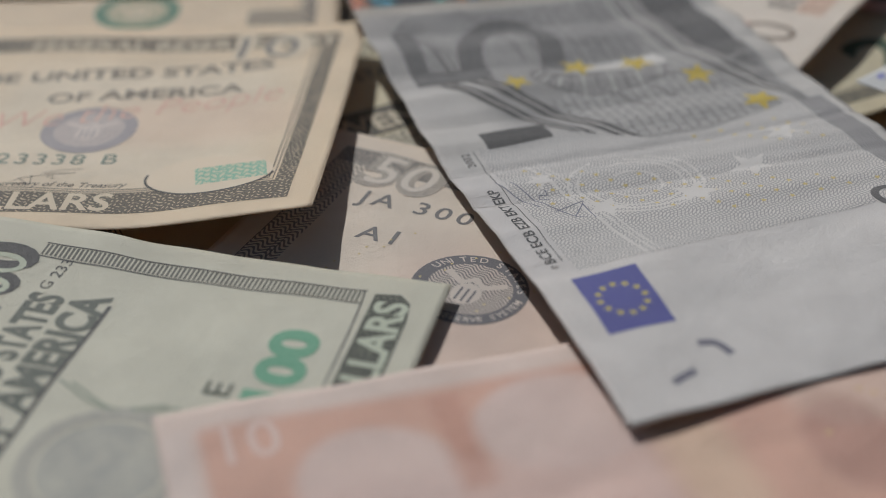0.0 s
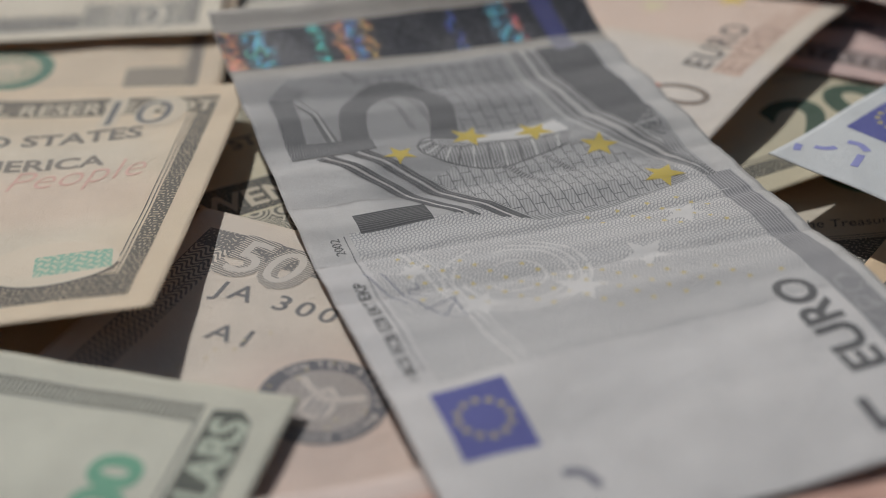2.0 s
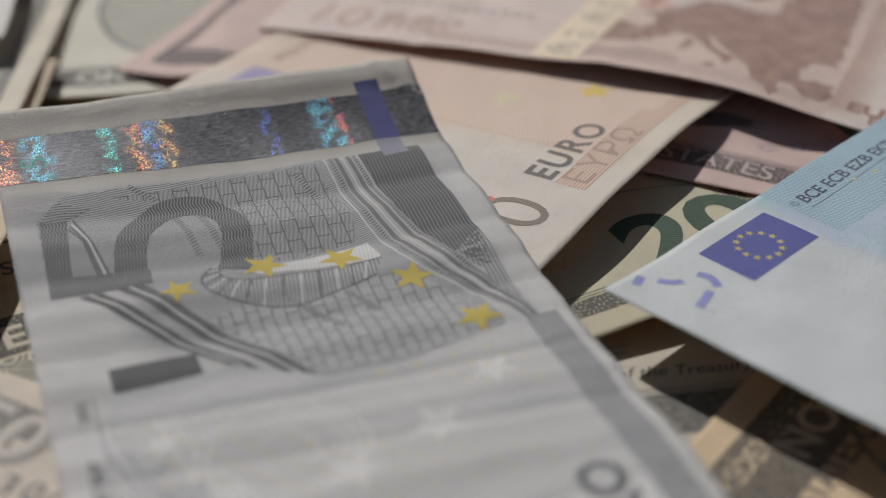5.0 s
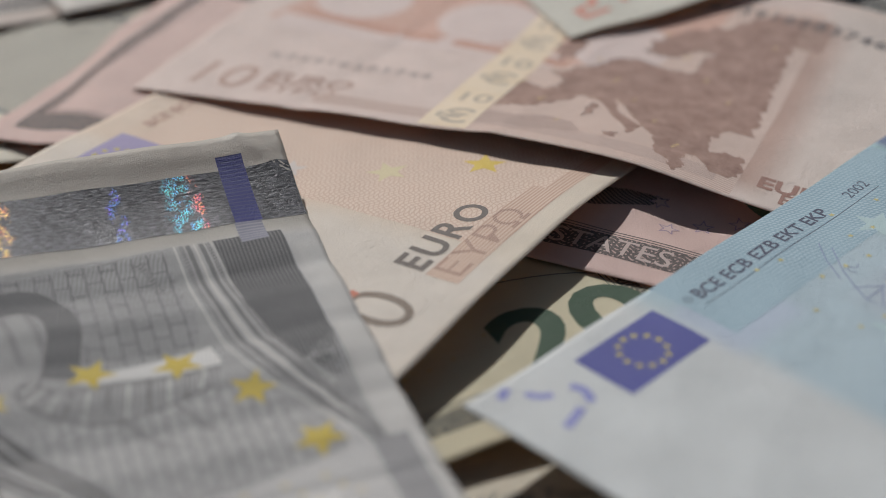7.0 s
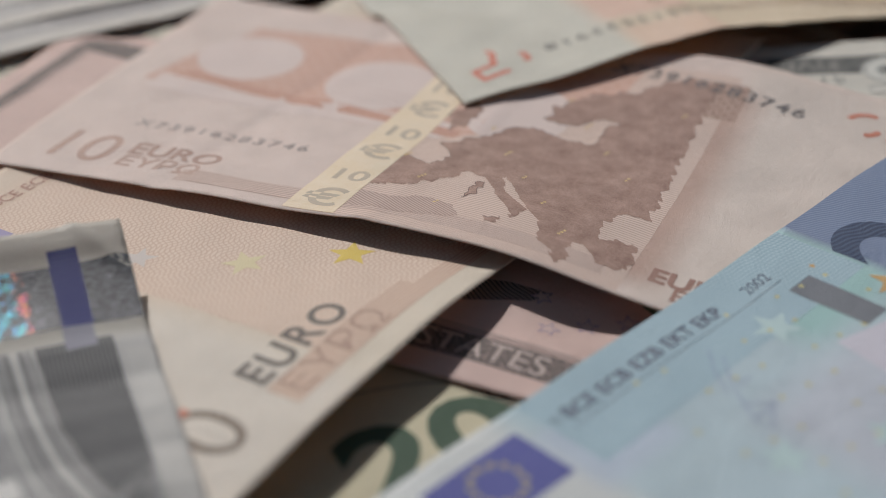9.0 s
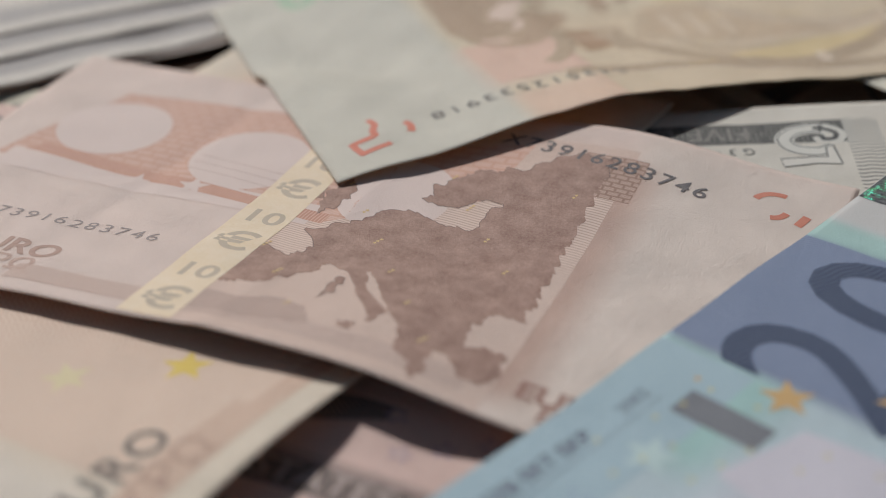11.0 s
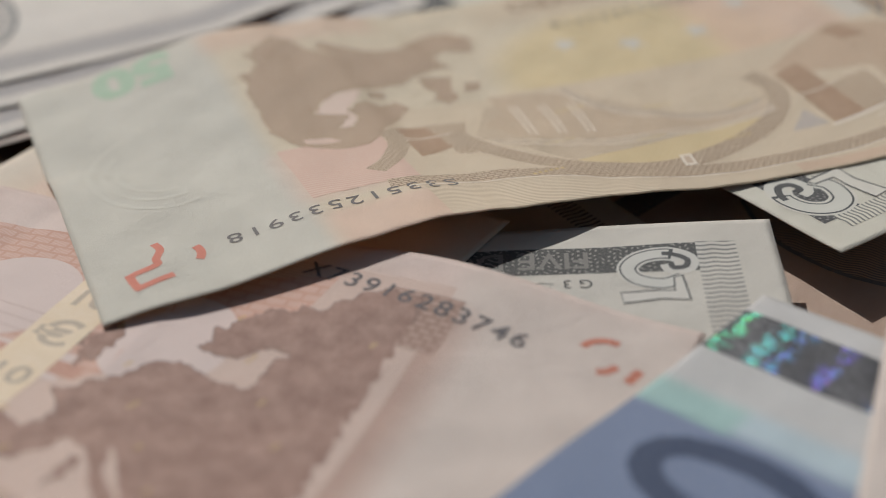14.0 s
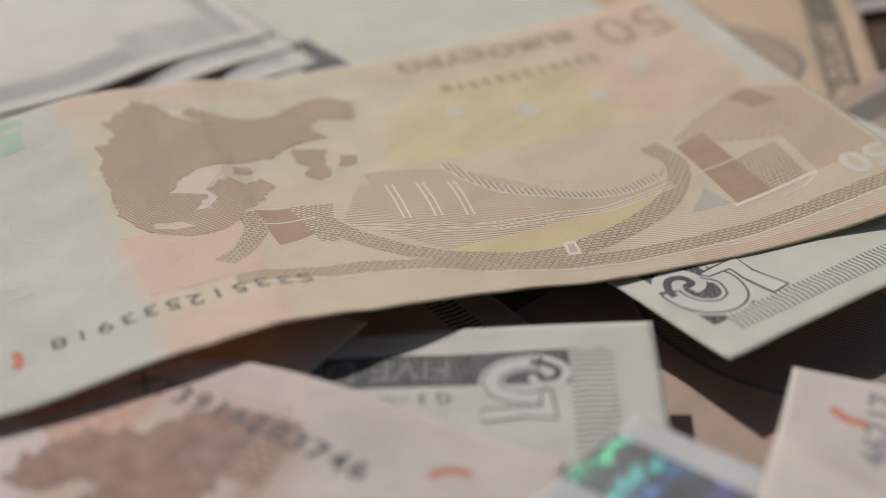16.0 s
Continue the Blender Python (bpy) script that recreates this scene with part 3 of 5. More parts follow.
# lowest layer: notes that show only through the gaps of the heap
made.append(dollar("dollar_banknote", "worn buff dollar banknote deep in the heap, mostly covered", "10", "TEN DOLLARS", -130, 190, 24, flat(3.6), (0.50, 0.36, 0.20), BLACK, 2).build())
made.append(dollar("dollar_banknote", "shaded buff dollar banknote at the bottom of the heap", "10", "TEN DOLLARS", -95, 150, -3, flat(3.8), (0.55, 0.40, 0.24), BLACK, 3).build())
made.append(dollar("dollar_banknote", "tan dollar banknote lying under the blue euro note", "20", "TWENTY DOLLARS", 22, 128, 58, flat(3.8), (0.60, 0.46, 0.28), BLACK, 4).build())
# paper darkened to brown to stand for the shadow in this gap
made.append(dollar("dollar_banknote", "dollar banknote at the bottom of the heap, shade put into its brown paper colour", "10", "TEN DOLLARS", 90, 268, 12, flat(3.7), (0.46, 0.33, 0.25), BLACK, 5, plain=True, quiet=True).build())
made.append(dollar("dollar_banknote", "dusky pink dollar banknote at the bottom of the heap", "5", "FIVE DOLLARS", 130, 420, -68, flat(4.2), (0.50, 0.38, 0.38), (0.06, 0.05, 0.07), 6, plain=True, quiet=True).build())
made.append(dollar("dollar_banknote", "pale dollar banknote under the brown euro note", "1", "ONE DOLLAR", 40, 420, 12, flat(4.0), CREAM, GREY_INK, 7, plain=True, quiet=True).build())
made.append(dollar("dollar_banknote", "pale dollar banknote under a loose stack", "1", "ONE DOLLAR", -110, 330, 22, flat(4.0), CREAM, BLACK, 8).build())
made.append(dollar("dollar_banknote", "pale dollar banknote beside the grey euro note", "1", "ONE DOLLAR", -75, 262, 8, flat(5.0), (0.70, 0.68, 0.58), BLACK, 9).build())
made.append(dollar("dollar_banknote", "greyish dollar banknote lying askew in the heap", "20", "TWENTY DOLLARS", -85, 262, 44, flat(6.5), (0.66, 0.66, 0.60), BLACK, 10).build())
made.append(dollar("dollar_banknote", "pinkish dollar banknote at the edge of the heap", "5", "FIVE DOLLARS", 136, 402, 18, flat(5.0), (0.62, 0.54, 0.52), (0.07, 0.06, 0.09), 11, plain=True, quiet=True).build())
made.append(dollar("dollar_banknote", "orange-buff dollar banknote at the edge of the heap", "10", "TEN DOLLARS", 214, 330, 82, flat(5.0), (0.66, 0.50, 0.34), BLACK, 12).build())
# shade beside the rose note is painted in as darker paper
made.append(dollar("dollar_banknote", "dusky brown dollar banknote under a pale rose note, shade put into its colour", "10", "TEN DOLLARS", 150, 255, 40, flat(4.0), (0.48, 0.36, 0.29), GREY_INK, 13, plain=True, quiet=True).build())

# note with the treasurer's line, under the blue twenty's corner
n = dollar("dollar_banknote", "pale dollar banknote in the shade under the blue euro note", "10", "TEN DOLLARS", -33.5, 166.0, 8, flat(4.6), (0.62, 0.58, 0.48), BLACK, 15, plain=True, band_low=7.5)
n.text("serial_number", "68468", 88, 25.5, 3.0, ink(BLACK), 2, space=1.3)
n.text("title_line", "Secretary of the Treasury", 90, 15.0, 1.9, ink(BLACK), 2, slant=0.3)
signature(n, 94, 17.5, 0.9, BLACK)
made.append(n.build())

# buff note with the upright legend, below the blue twenty
n = dollar("dollar_banknote", "buff dollar banknote with a black lettered border", "10", "TEN DOLLARS", 88.7, 97.0, 52, flat(5.5), (0.66, 0.52, 0.34), BLACK, 16, plain=True)
n.rect("border", 44, 52, 90, 61, ink(BLACK, (0.5, 0.42, 0.3), "cross", 0.8, 30, 0.62, 0.4, 3.0), 2)
n.text("banner", "NOTE", 62, 54.0, 4.4, ink((0.62, 0.55, 0.42)), 3, bold=0.02)
made.append(n.build())

# green twenty
n = dollar("dollar_banknote", "greenish twenty dollar banknote with a large dark green value", "20", "TWENTY", -40.4, 147.3, 27, [[6, 6.5, 7, 8.8]] * 2, (0.62, 0.58, 0.42), BLACK, 17, plain=True, band_low=3.2)
n.text("value", "20", 129.6, 8.0, 12.0, ink((0.035, 0.075, 0.05), (0.09, 0.14, 0.09), "lines", 0.5, 60, 0.7, 0.1), 3, 0, 1.25, 0.03)
n.rect("border", 42, 24, 61, 31, ink(BLACK, (0.58, 0.55, 0.44), "rosette", 0.9, 0, 0.5), 2)
n.rect("border", 42, 31.6, 61, 40, ink(BLACK, (0.30, 0.27, 0.20), "cross", 0.9, 30, 0.6, 0.4, 3.0), 2)
n.text("banner", "TWENTY", 40, 33.2, 4.6, ink((0.56, 0.50, 0.38)), 3, bold=0.02)
n.ring("value_surround", 134, 15, 19, 0.2, ink((0.05, 0.06, 0.04)), 2, 40, 200, 0.62)
n.stars("gold_speck", [(108 + (k * 5.3) % 30, 12 + (k * 7.9) % 20, 0.4, k * 9) for k in range(22)], ink((0.60, 0.44, 0.12)), 2)
made.append(n.build())

n = Note("dollar_banknote", "pale dollar banknote with a pointed corner peeping out", 156, 66, 34.6, 226.5, 31,
         flat(6.6), (0.64, 0.60, 0.53), ripple=0.15, seed=25)
n.rect("engraved_edge", 147, 6, 151, 60, ink(BLACK, n.base, "lines", 0.9, 90, 0.45, 0.1, 3.0), 1)
n.rect("border", 60, 4, 147, 9, ink(BLACK, (0.34, 0.32, 0.29), "cross", 0.9, 30, 0.6, 0.4, 3.0), 1)
made.append(n.build())

# five dollars, turned about, at the right of the ten euro
n = Note("dollar_banknote", "old grey five dollar banknote lying upside down", 156, 66, 9.7, 261.2, -3.2,
         [[8, 8, 9, 10], [8, 8, 9, 11], [8, 8, 10, 13.5]], (0.66, 0.65, 0.60), ripple=0.2, seed=24)
n.rect("border", 60, 55.4, 147, 61.2, ink(BLACK, (0.34, 0.34, 0.32), "cross", 0.9, 30, 0.6, 0.4, 3.0), 1, "dark engraved lathework border")
n.rect("engraved_edge", 145.6, 14, 150.8, 61.4, ink(GREY_INK, n.base, "lines", 0.9, 90, 0.38, 0.1, 3.0), 2)
swirl_five(n, 145.8, 59.8, 0.98, 180, (0.66, 0.66, 0.62), BLACK, 1.28)
n.text("banner", "FIVE DOLLARS", 132, 60.2, 3.6, ink((0.21, 0.205, 0.19)), 3, 180, 1.0, 0.01)
n.text("plate_mark", "G 3", 132, 54.0, 1.8, ink(BLACK), 3, 180)
n.text("title_line", "Treasurer", 128, 51.0, 2.0, ink(BLACK), 3, 180, slant=0.3)
signature(n, 126, 52, 0.7, BLACK, 180)
made.append(n.build())

# pink five with printed stars
n = dollar("dollar_banknote", "pink five dollar banknote with outlined stars and a black border", "5", "FIVE DOLLARS", -9.9, 278.8, -26, [[6, 6.5, 8.0, 9.0]] * 2, (0.68, 0.52, 0.48), BLACK, 18, plain=True, band_low=5.0)
for k, (u, v) in enumerate(((107, 14.5), (111, 17.5), (115.5, 20), (104, 20), (120, 17))):
    n.stars("star_outline", [(u, v, 1.7, 12 * k)], ink((0.36, 0.26, 0.38)), 2)
    n.stars("star_outline", [(u, v, 1.25, 12 * k)], ink((0.66, 0.51, 0.48)), 3)
n.poly("feather", [(88, 13), (96, 15), (103, 18.5), (105, 21), (99, 21), (92, 19), (86, 18)], ink(BLACK, (0.4, 0.32, 0.3), "lines", 0.6, 60, 0.6, 0.2), 2)
n.text("banner", "STATES", 93, 4.8, 3.6, ink((0.55, 0.45, 0.42)), 3, bold=0.0)
made.append(n.build())

made.append(dollar("dollar_banknote", "pale rosy dollar banknote under a loose stack", "5", "FIVE DOLLARS", -38, 306, 29, flat(5.4), (0.70, 0.62, 0.56), GREY_INK, 38).build())

# the fifty with the eagle seal, left of the grey five
n = Note("dollar_banknote", "cream fifty dollar banknote with a black eagle seal", 156, 66, -44.0, 136.3, -25.1,
         [[9, 9, 8, 7], [9, 9, 8, 7], [9, 9, 8, 7]], (0.70, 0.64, 0.55), ripple=0.2, seed=14)
n.wash(n.area(26, 4, 60, 44, 12), (0.70, 0.55, 0.48), 0.7)
dollar_frame(n, n.base, GREY_INK, 6.0, 3.0)
n.rect("engraved_edge", 4.2, 8, 9.5, 58, ink(GREY_INK, n.base, "lines", 0.9, 78, 0.5, 0.5, 2.2), 2)
n.text("corner_value", "50", 9.2, 53.6, 8.2, ink(GREY_INK, n.base, "lines", 0.4, 80, 0.65), 3, -2, 1.05, 0.06)
n.text("corner_value", "50", 9.9, 54.1, 7.4, ink((0.62, 0.58, 0.52)), 4, -2, 1.02, 0.0)
n.text("serial_number", "JA 300", 12.6, 48.6, 3.1, ink(GREY_INK), 2, 1.5, 1.1, 0.01, space=1.3)
n.text("district_mark", "A1", 16.5, 40.4, 3.1, ink(GREY_INK), 2, 1.5, 1.15, 0.01, space=1.2)
seal(n, 35.6, 35.6, 7.6, (0.10, 0.10, 0.12), (0.60, 0.55, 0.50))
n.stars("gold_speck", [(14 + (k * 7.3) % 34, 28 + (k * 11.7) % 18, 0.28, k * 13) for k in range(26)], ink((0.62, 0.52, 0.22)), 2)
made.append(n.build())

# notes behind the ten at the near left
n = dollar("dollar_banknote", "buff ten dollar banknote behind another ten, mostly covered", "10", "TEN DOLLARS", -173, 208, 2, [[7, 7, 7.5, 8]] * 2, (0.70, 0.60, 0.45), GREY_INK, 19, step=1.5)
n.rect("dark_panel", 140, 14, 150, 28, ink((0.30, 0.26, 0.2)), 4)
made.append(n.build())
made.append(dollar("dollar_banknote", "pale dollar banknote fanned out behind the tens", "10", "TEN DOLLARS", -176, 244, 2.5, [[7.5, 8, 9, 10], [6, 6, 6, 6]], (0.74, 0.70, 0.58), GREY_INK, 20).build())
made.append(dollar("dollar_banknote", "whitish dollar banknote with a lifted edge", "1", "ONE DOLLAR", -182, 258, 7, [[8, 9, 11, 13], [7, 7, 8, 9]], (0.72, 0.72, 0.70), GREY_INK, 21).build())

# ten dollars with the red script
n = Note("dollar_banknote", "buff ten dollar banknote with red script and a green value patch", 156, 66, -172.6, 173.9, -4.1,
         [[9, 9, 9, 10, 11.6, 10.8, 16.2], [8.5, 8.5, 8.5, 9, 9.8, 10.3, 12.8], [8, 8, 8, 8, 8.8, 10, 11.4]], (0.72, 0.62, 0.46), ripple=0.2, seed=22)
n.wash(n.area(100, 10, 146, 50, 10), (0.74, 0.69, 0.57), 0.8)
n.wash(n.disc(132, 31, 18, 8, 0.7), (0.74, 0.58, 0.46), 0.5)
dollar_frame(n, n.base, BLACK, 5.6, 2.6, top=5.5)
n.oval("cut_corner", 139.5, 13.4, 9.0, 5.4, ink((0.72, 0.64, 0.50)), 3)
n.ring("cut_corner_rim", 139.5, 13.4, 9.3, 0.35, ink(BLACK), 4, 170, 352, 0.60)
n.text("banner", "TEN DOLLARS", 84, 4.8, 4.6, ink((0.66, 0.58, 0.44)), 3, bold=0.015)
n.text("banner", "FEDERAL RESERVE NOTE", 100, 57.0, 3.4, ink((0.66, 0.58, 0.44)), 3, bold=0.01)
n.text("corner_value", "10", 132.5, 52.5, 9, ink((0.64, 0.57, 0.44)), 3, 0, 1.15, 0.05)
n.text("corner_value", "10", 133.0, 53.0, 8, ink(GREY_INK), 4, 0, 1.12, -0.01)
n.text("heading", "THE UNITED STATES", 92, 43.6, 3.3, ink((0.17, 0.15, 0.125)), 2, 6.0, 1.15, 0.025)
n.text("heading", "OF AMERICA", 108.5, 37.4, 3.2, ink((0.22, 0.19, 0.155)), 2, 6.5, 1.15, 0.025)
seal(n, 117.9, 28.7, 7.2, (0.35, 0.335, 0.36), (0.62, 0.57, 0.54), False)
n.text("red_script", "We the People", 102, 28.0, 5.6, ink((0.70, 0.45, 0.37)), 3, 12, 0.9, -0.014, 0.35)
n.text("serial_number", "JL 92623338 B", 92.5, 17.2, 3.0, ink((0.20, 0.26, 0.22)), 2, 1.5, 1.05, 0.005, space=1.2)
n.poly("value_patch", [(138.1, 10.2), (148.0, 11.6), (146.9, 16.4), (137.0, 15.0)], ink((0.20, 0.48, 0.38), (0.58, 0.62, 0.48), "cross", 1.3, 40, 0.36, 0.4, 2.0), 4, "green colour-shifting value patch")
signature(n, 112, 13.2, 0.7, BLACK)
n.text("title_line", "Secretary of the Treasury", 108, 11.0, 1.3, ink(BLACK), 2, 1, 1.0, 0, 0.3)
portrait_oval(n, n.base)
made.append(n.build())

# fifty euro front, orange, below the ten euro
n = Note("euro_banknote", "orange fifty euro banknote with a yellow star", 140, 77, 55.8, 207.2, 55.5,
         [[12.4, 13.3, 13.8, 13.3, 10.5, 8, 7, 6.5, 6.5], [11.5, 11.2, 11, 10, 8.6, 7.5, 7, 6.7, 6.5], [10, 9.5, 9, 8.3, 7.6, 7.2, 7, 6.7, 6.5]], (0.74, 0.68, 0.58), ripple=0.2, seed=23)
n.wash(n.area(28, 14, 140, 70, 8), (0.74, 0.56, 0.43), 0.5)
n.wash(n.area(26, 30, 90, 80, 6), (0.74, 0.59, 0.48), 0.5)
n.wash(n.disc(52, 20, 14, 9, 0.8), (0.76, 0.68, 0.36), 0.5)
n.wash(n.area(0, 0, 26, 77, 5), (0.72, 0.68, 0.62), 0.9)
n.text("value", "0", 7.0, 4.9, 9.6, ink((0.20, 0.165, 0.14), (0.40, 0.33, 0.27), "lines", 0.35, 45, 0.75), 3, 0, 1.05, -0.008)
n.text("value", "5", 0.2, 4.9, 9.6, ink((0.20, 0.165, 0.14), (0.40, 0.33, 0.27), "lines", 0.35, 45, 0.75), 3, 0, 0.95, -0.008)
n.ring("value_shade", 11.2, 9.8, 4.3, 1.3, ink((0.62, 0.22, 0.14)), 4, 75, 190, 1.05)
n.text("currency_name", "EURO", 19.5, 9.6, 4.3, ink((0.15, 0.125, 0.11)), 3, 0, 0.98, 0.02, space=1.16)
n.text("currency_name", "\u0395\u03a5\u03a1\u03a9", 20.5, 4.6, 3.9, ink((0.36, 0.22, 0.18), (0.60, 0.46, 0.38), "lines", 0.35, 90, 0.6), 3, 0, 1.2, 0.0)
n.rect("tint_band", 19.5, 4.0, 46, 8.8, ink((0.56, 0.38, 0.30), (0.70, 0.58, 0.48), "lines", 0.5, 90, 0.5), 1)
n.rect("tint_band", 46, 4.0, 100, 7.0, ink((0.56, 0.38, 0.30), (0.70, 0.58, 0.48), "lines", 0.55, 90, 0.5), 1)
n.rect("line_tint", 28, 6, 120, 68, ink((0.63, 0.47, 0.37), (0.76, 0.65, 0.56), "cross", 0.7, 75, 0.26, 0.25, 4.2), 0)
n.stars("star_print", [(48.5, 18.4, 3.3, 10), (39.8, 29.0, 3.0, 30)], ink((0.74, 0.58, 0.10)), 3)
n.stars("star_print", [(39.8, 29.0, 3.2, 30)], ink((0.72, 0.66, 0.42)), 4)
n.stars("star_print", [(34, 42, 2.6, 5)], ink((0.66, 0.62, 0.60)), 3)
europe_flag(n, 15, 61, 30, 71, (0.34, 0.30, 0.52))
n.text("bank_name", "BCE ECB EZB EKT EKP", 34, 69, 2.0, ink((0.45, 0.25, 0.2)), 3, bold=0.01)
made.append(n.build())

# second five, right of the first
n = Note("dollar_banknote", "clean cream five dollar banknote with swirled corner value", 156, 66, 92.6, 443.2, -57.1,
         [[7, 8, 9, 10.5, 12], [7, 8, 9, 10, 11.5], [6, 7, 8, 9, 10.5]], (0.68, 0.68, 0.60), ripple=0.15, seed=26)
n.rect("border", 40, 4.0, 149.5, 12.0, ink(BLACK, (0.30, 0.30, 0.30), "cross", 0.9, 30, 0.62, 0.4, 3.0), 1, "dark engraved lathework border")
n.rect("engraved_edge", 148.6, 6.4, 152.2, 62, ink(GREY_INK, n.base, "lines", 0.8, 90, 0.42, 0.12, 3.0), 2)
swirl_five(n, 137.0, 3.4, 1.36, 0, (0.68, 0.68, 0.62), BLACK)
n.text("plate_mark", "50", 133, 13.4, 1.5, ink(BLACK), 3, 0)
made.append(n.build())

# ten euro, back side
n = Note("euro_banknote", "rose ten euro banknote with map and gilded stripe", 127, 67, 12.9, 288.2, -25.2,
         [[9, 10.3, 11.8, 13.2, 14.6, 15.2, 12.4, 11.0, 9.2], [8.5, 9.1, 9.8, 10.1, 10.4, 10.5, 10.6, 10.3, 10], [9, 9.2, 9.5, 10.2, 11, 12.8, 15, 12.8, 11.8]], (0.72, 0.62, 0.58), ((30, 0, 36, 67, -0.25, 2.0), (62, 0, 66, 67, 0.2, 1.8)), ripple=0.2, seed=27)
n.wash(n.area(52, 4, 97, 62, 6), (0.70, 0.55, 0.48), 0.6)
n.wash(n.area(97, 0, 127, 67, 5), (0.72, 0.66, 0.61), 0.8)
n.rect("line_tint", 56, 0.6, 97, 62, ink((0.52, 0.38, 0.32), (0.72, 0.60, 0.54), "lines", 0.55, 85, 0.4, 0.1, 9.0), 0)
rose = ink((0.52, 0.27, 0.20), (0.66, 0.44, 0.36), "lines", 0.5, 0, 0.6, 0.1)
n.poly("bridge_print", [(6, 33), (62, 31.5), (80, 45), (82, 60), (70, 57), (46, 60), (14, 57)], ink((0.60, 0.36, 0.28), (0.68, 0.49, 0.42), "mesh", 1.6, 0, 0.5), 1)
blank = ink((0.71, 0.61, 0.58))
n.oval("arch_print", 18.5, 46, 9.0, 8.5, blank, 2)
n.oval("arch_print", 43.5, 44, 9.0, 9.0, blank, 2)
n.oval("arch_print", 68, 42, 8.0, 9.5, blank, 2)
n.rect("arch_print", 8, 30, 60, 35.5, blank, 2)
n.poly("deck_print", [(10, 35.3), (62, 31), (62, 33.6), (12, 38)], rose, 3)
for k in (36, 38, 40):
    n.band("fine_line", [(36, k + 3), (46, k + 2), (58, k + 1)], 0.12, ink((0.5, 0.36, 0.32)), 3)
n.stars("star_print", [(31, 33, 2.3, 0), (40, 34, 2.6, 8)], blank, 5)
land = ink((0.23, 0.125, 0.10), (0.54, 0.38, 0.32), "stain")
map_of_europe(n, land)
n.wash(n.area(90, 4, 101, 58, 5), (0.50, 0.33, 0.27), 0.8)
n.rect("brick_print", 89, 50, 99, 60, ink((0.30, 0.18, 0.14), (0.56, 0.42, 0.36), "mesh", 1.0, 0, 0.55), 1)
n.poly("gilded_stripe", [(50.0, 0.8), (57.8, 0.7), (58.2, 66), (50.6, 66)], ink((0.78, 0.66, 0.46), (0.86, 0.78, 0.65), "stain"), 6, "gilded iridescent stripe with pale values")
for k, word in enumerate(("\u20ac", "10", "\u20ac", "10", "\u20ac", "10", "\u20ac")):
    n.text("stripe_value", word, 51.2 if word == "\u20ac" else 51.0, 2.6 + 8.4 * k, 5.0 if word == "\u20ac" else 3.4, ink((0.52, 0.45, 0.36)), 7, 0, 1.25, 0.02)
n.text("value", "10", 5.4, 4.6, 8.6, ink((0.46, 0.30, 0.25), (0.62, 0.48, 0.42), "lines", 0.4, 30, 0.65), 3, 0, 1.0, 0.0)
n.text("currency_name", "EURO", 19.2, 8.8, 3.5, ink((0.44, 0.29, 0.24)), 3, 0, 1.15, 0.025)
n.text("currency_name", "\u0395\u03a5\u03a1\u03a9", 19.4, 5.0, 3.0, ink((0.44, 0.30, 0.26), (0.62, 0.48, 0.42), "lines", 0.4, 0, 0.6), 3, 0, 1.2, 0.02)
n.rect("tint_band", 31, 3.0, 94, 6.6, ink((0.44, 0.32, 0.28), (0.66, 0.54, 0.49), "lines", 0.5, 90, 0.45), 1)
n.text("serial_number", "X73916283746", 14.6, 17.6, 2.1, ink((0.30, 0.26, 0.26)), 3, 0.5, 1.29, 0, space=1.25)
n.text("serial_number", "X73916283746", 76.6, 59.8, 2.6, ink((0.10, 0.09, 0.10)), 7, -8.8, 1.16, 0.008, space=1.2)
n.text("currency_name", "EURO", 99.4, 5.6, 3.0, ink((0.34, 0.18, 0.14)), 3, 0, 1.1, 0.035)
n.text("currency_name", "\u0395\u03a5\u03a1\u03a9", 103.0, 2.6, 2.6, ink((0.34, 0.18, 0.14)), 3, 0, 1.1, 0.02)
orange = ink((0.60, 0.20, 0.12))
n.ring("register_mark", 117.4, 57.8, 3.1, 1.0, orange, 3, 75, 165, label="orange see-through register mark")
n.ring("register_mark", 116.8, 57.4, 2.3, 1.0, orange, 3, 280, 350)
n.band("register_mark", [(121.0, 54.8), (121.4, 56.0), (121.8, 57.4)], 1.2, orange, 3)
n.stars("gold_speck", [(56 + (k * 7.7) % 36, 4 + (k * 13.1) % 46, 0.35, k * 9) for k in range(34)], ink((0.68, 0.52, 0.22)), 6)
made.append(n.build())

# twenty euro, front side
n = Note("euro_banknote", "blue twenty euro banknote with one corner lifted", 141, 72, 113.8, 150.5, 44.3,
         [[14, 11.8, 12.8, 14.6, 16.5], [13.6, 12, 13, 14.6, 16], [13.2, 12.2, 12.2, 12.4, 13.4]], (0.64, 0.68, 0.70), ripple=0.2, seed=28)
n.wash(n.area(31, -5, 128, 80, 3), (0.46, 0.60, 0.69), 0.85)
n.wash(n.area(66, 54, 86, 80, 6), (0.34, 0.58, 0.57), 0.8)
n.wash(n.area(30, 64, 70, 80, 5), (0.44, 0.585, 0.66), 0.7)
n.wash(n.area(50, 0, 74, 52, 6), (0.56, 0.58, 0.68), 0.7)
n.wash(n.area(85, 30, 116, 80, 2), (0.215, 0.27, 0.41), 0.95)
n.wash(n.area(85, -5, 116, 30, 14), (0.24, 0.33, 0.49), 0.85)
n.wash(n.area(115, 60, 121, 80, 2), (0.36, 0.58, 0.56), 0.8)
n.wash(n.area(120.5, -5, 150, 80, 2), (0.58, 0.59, 0.60), 0.95)
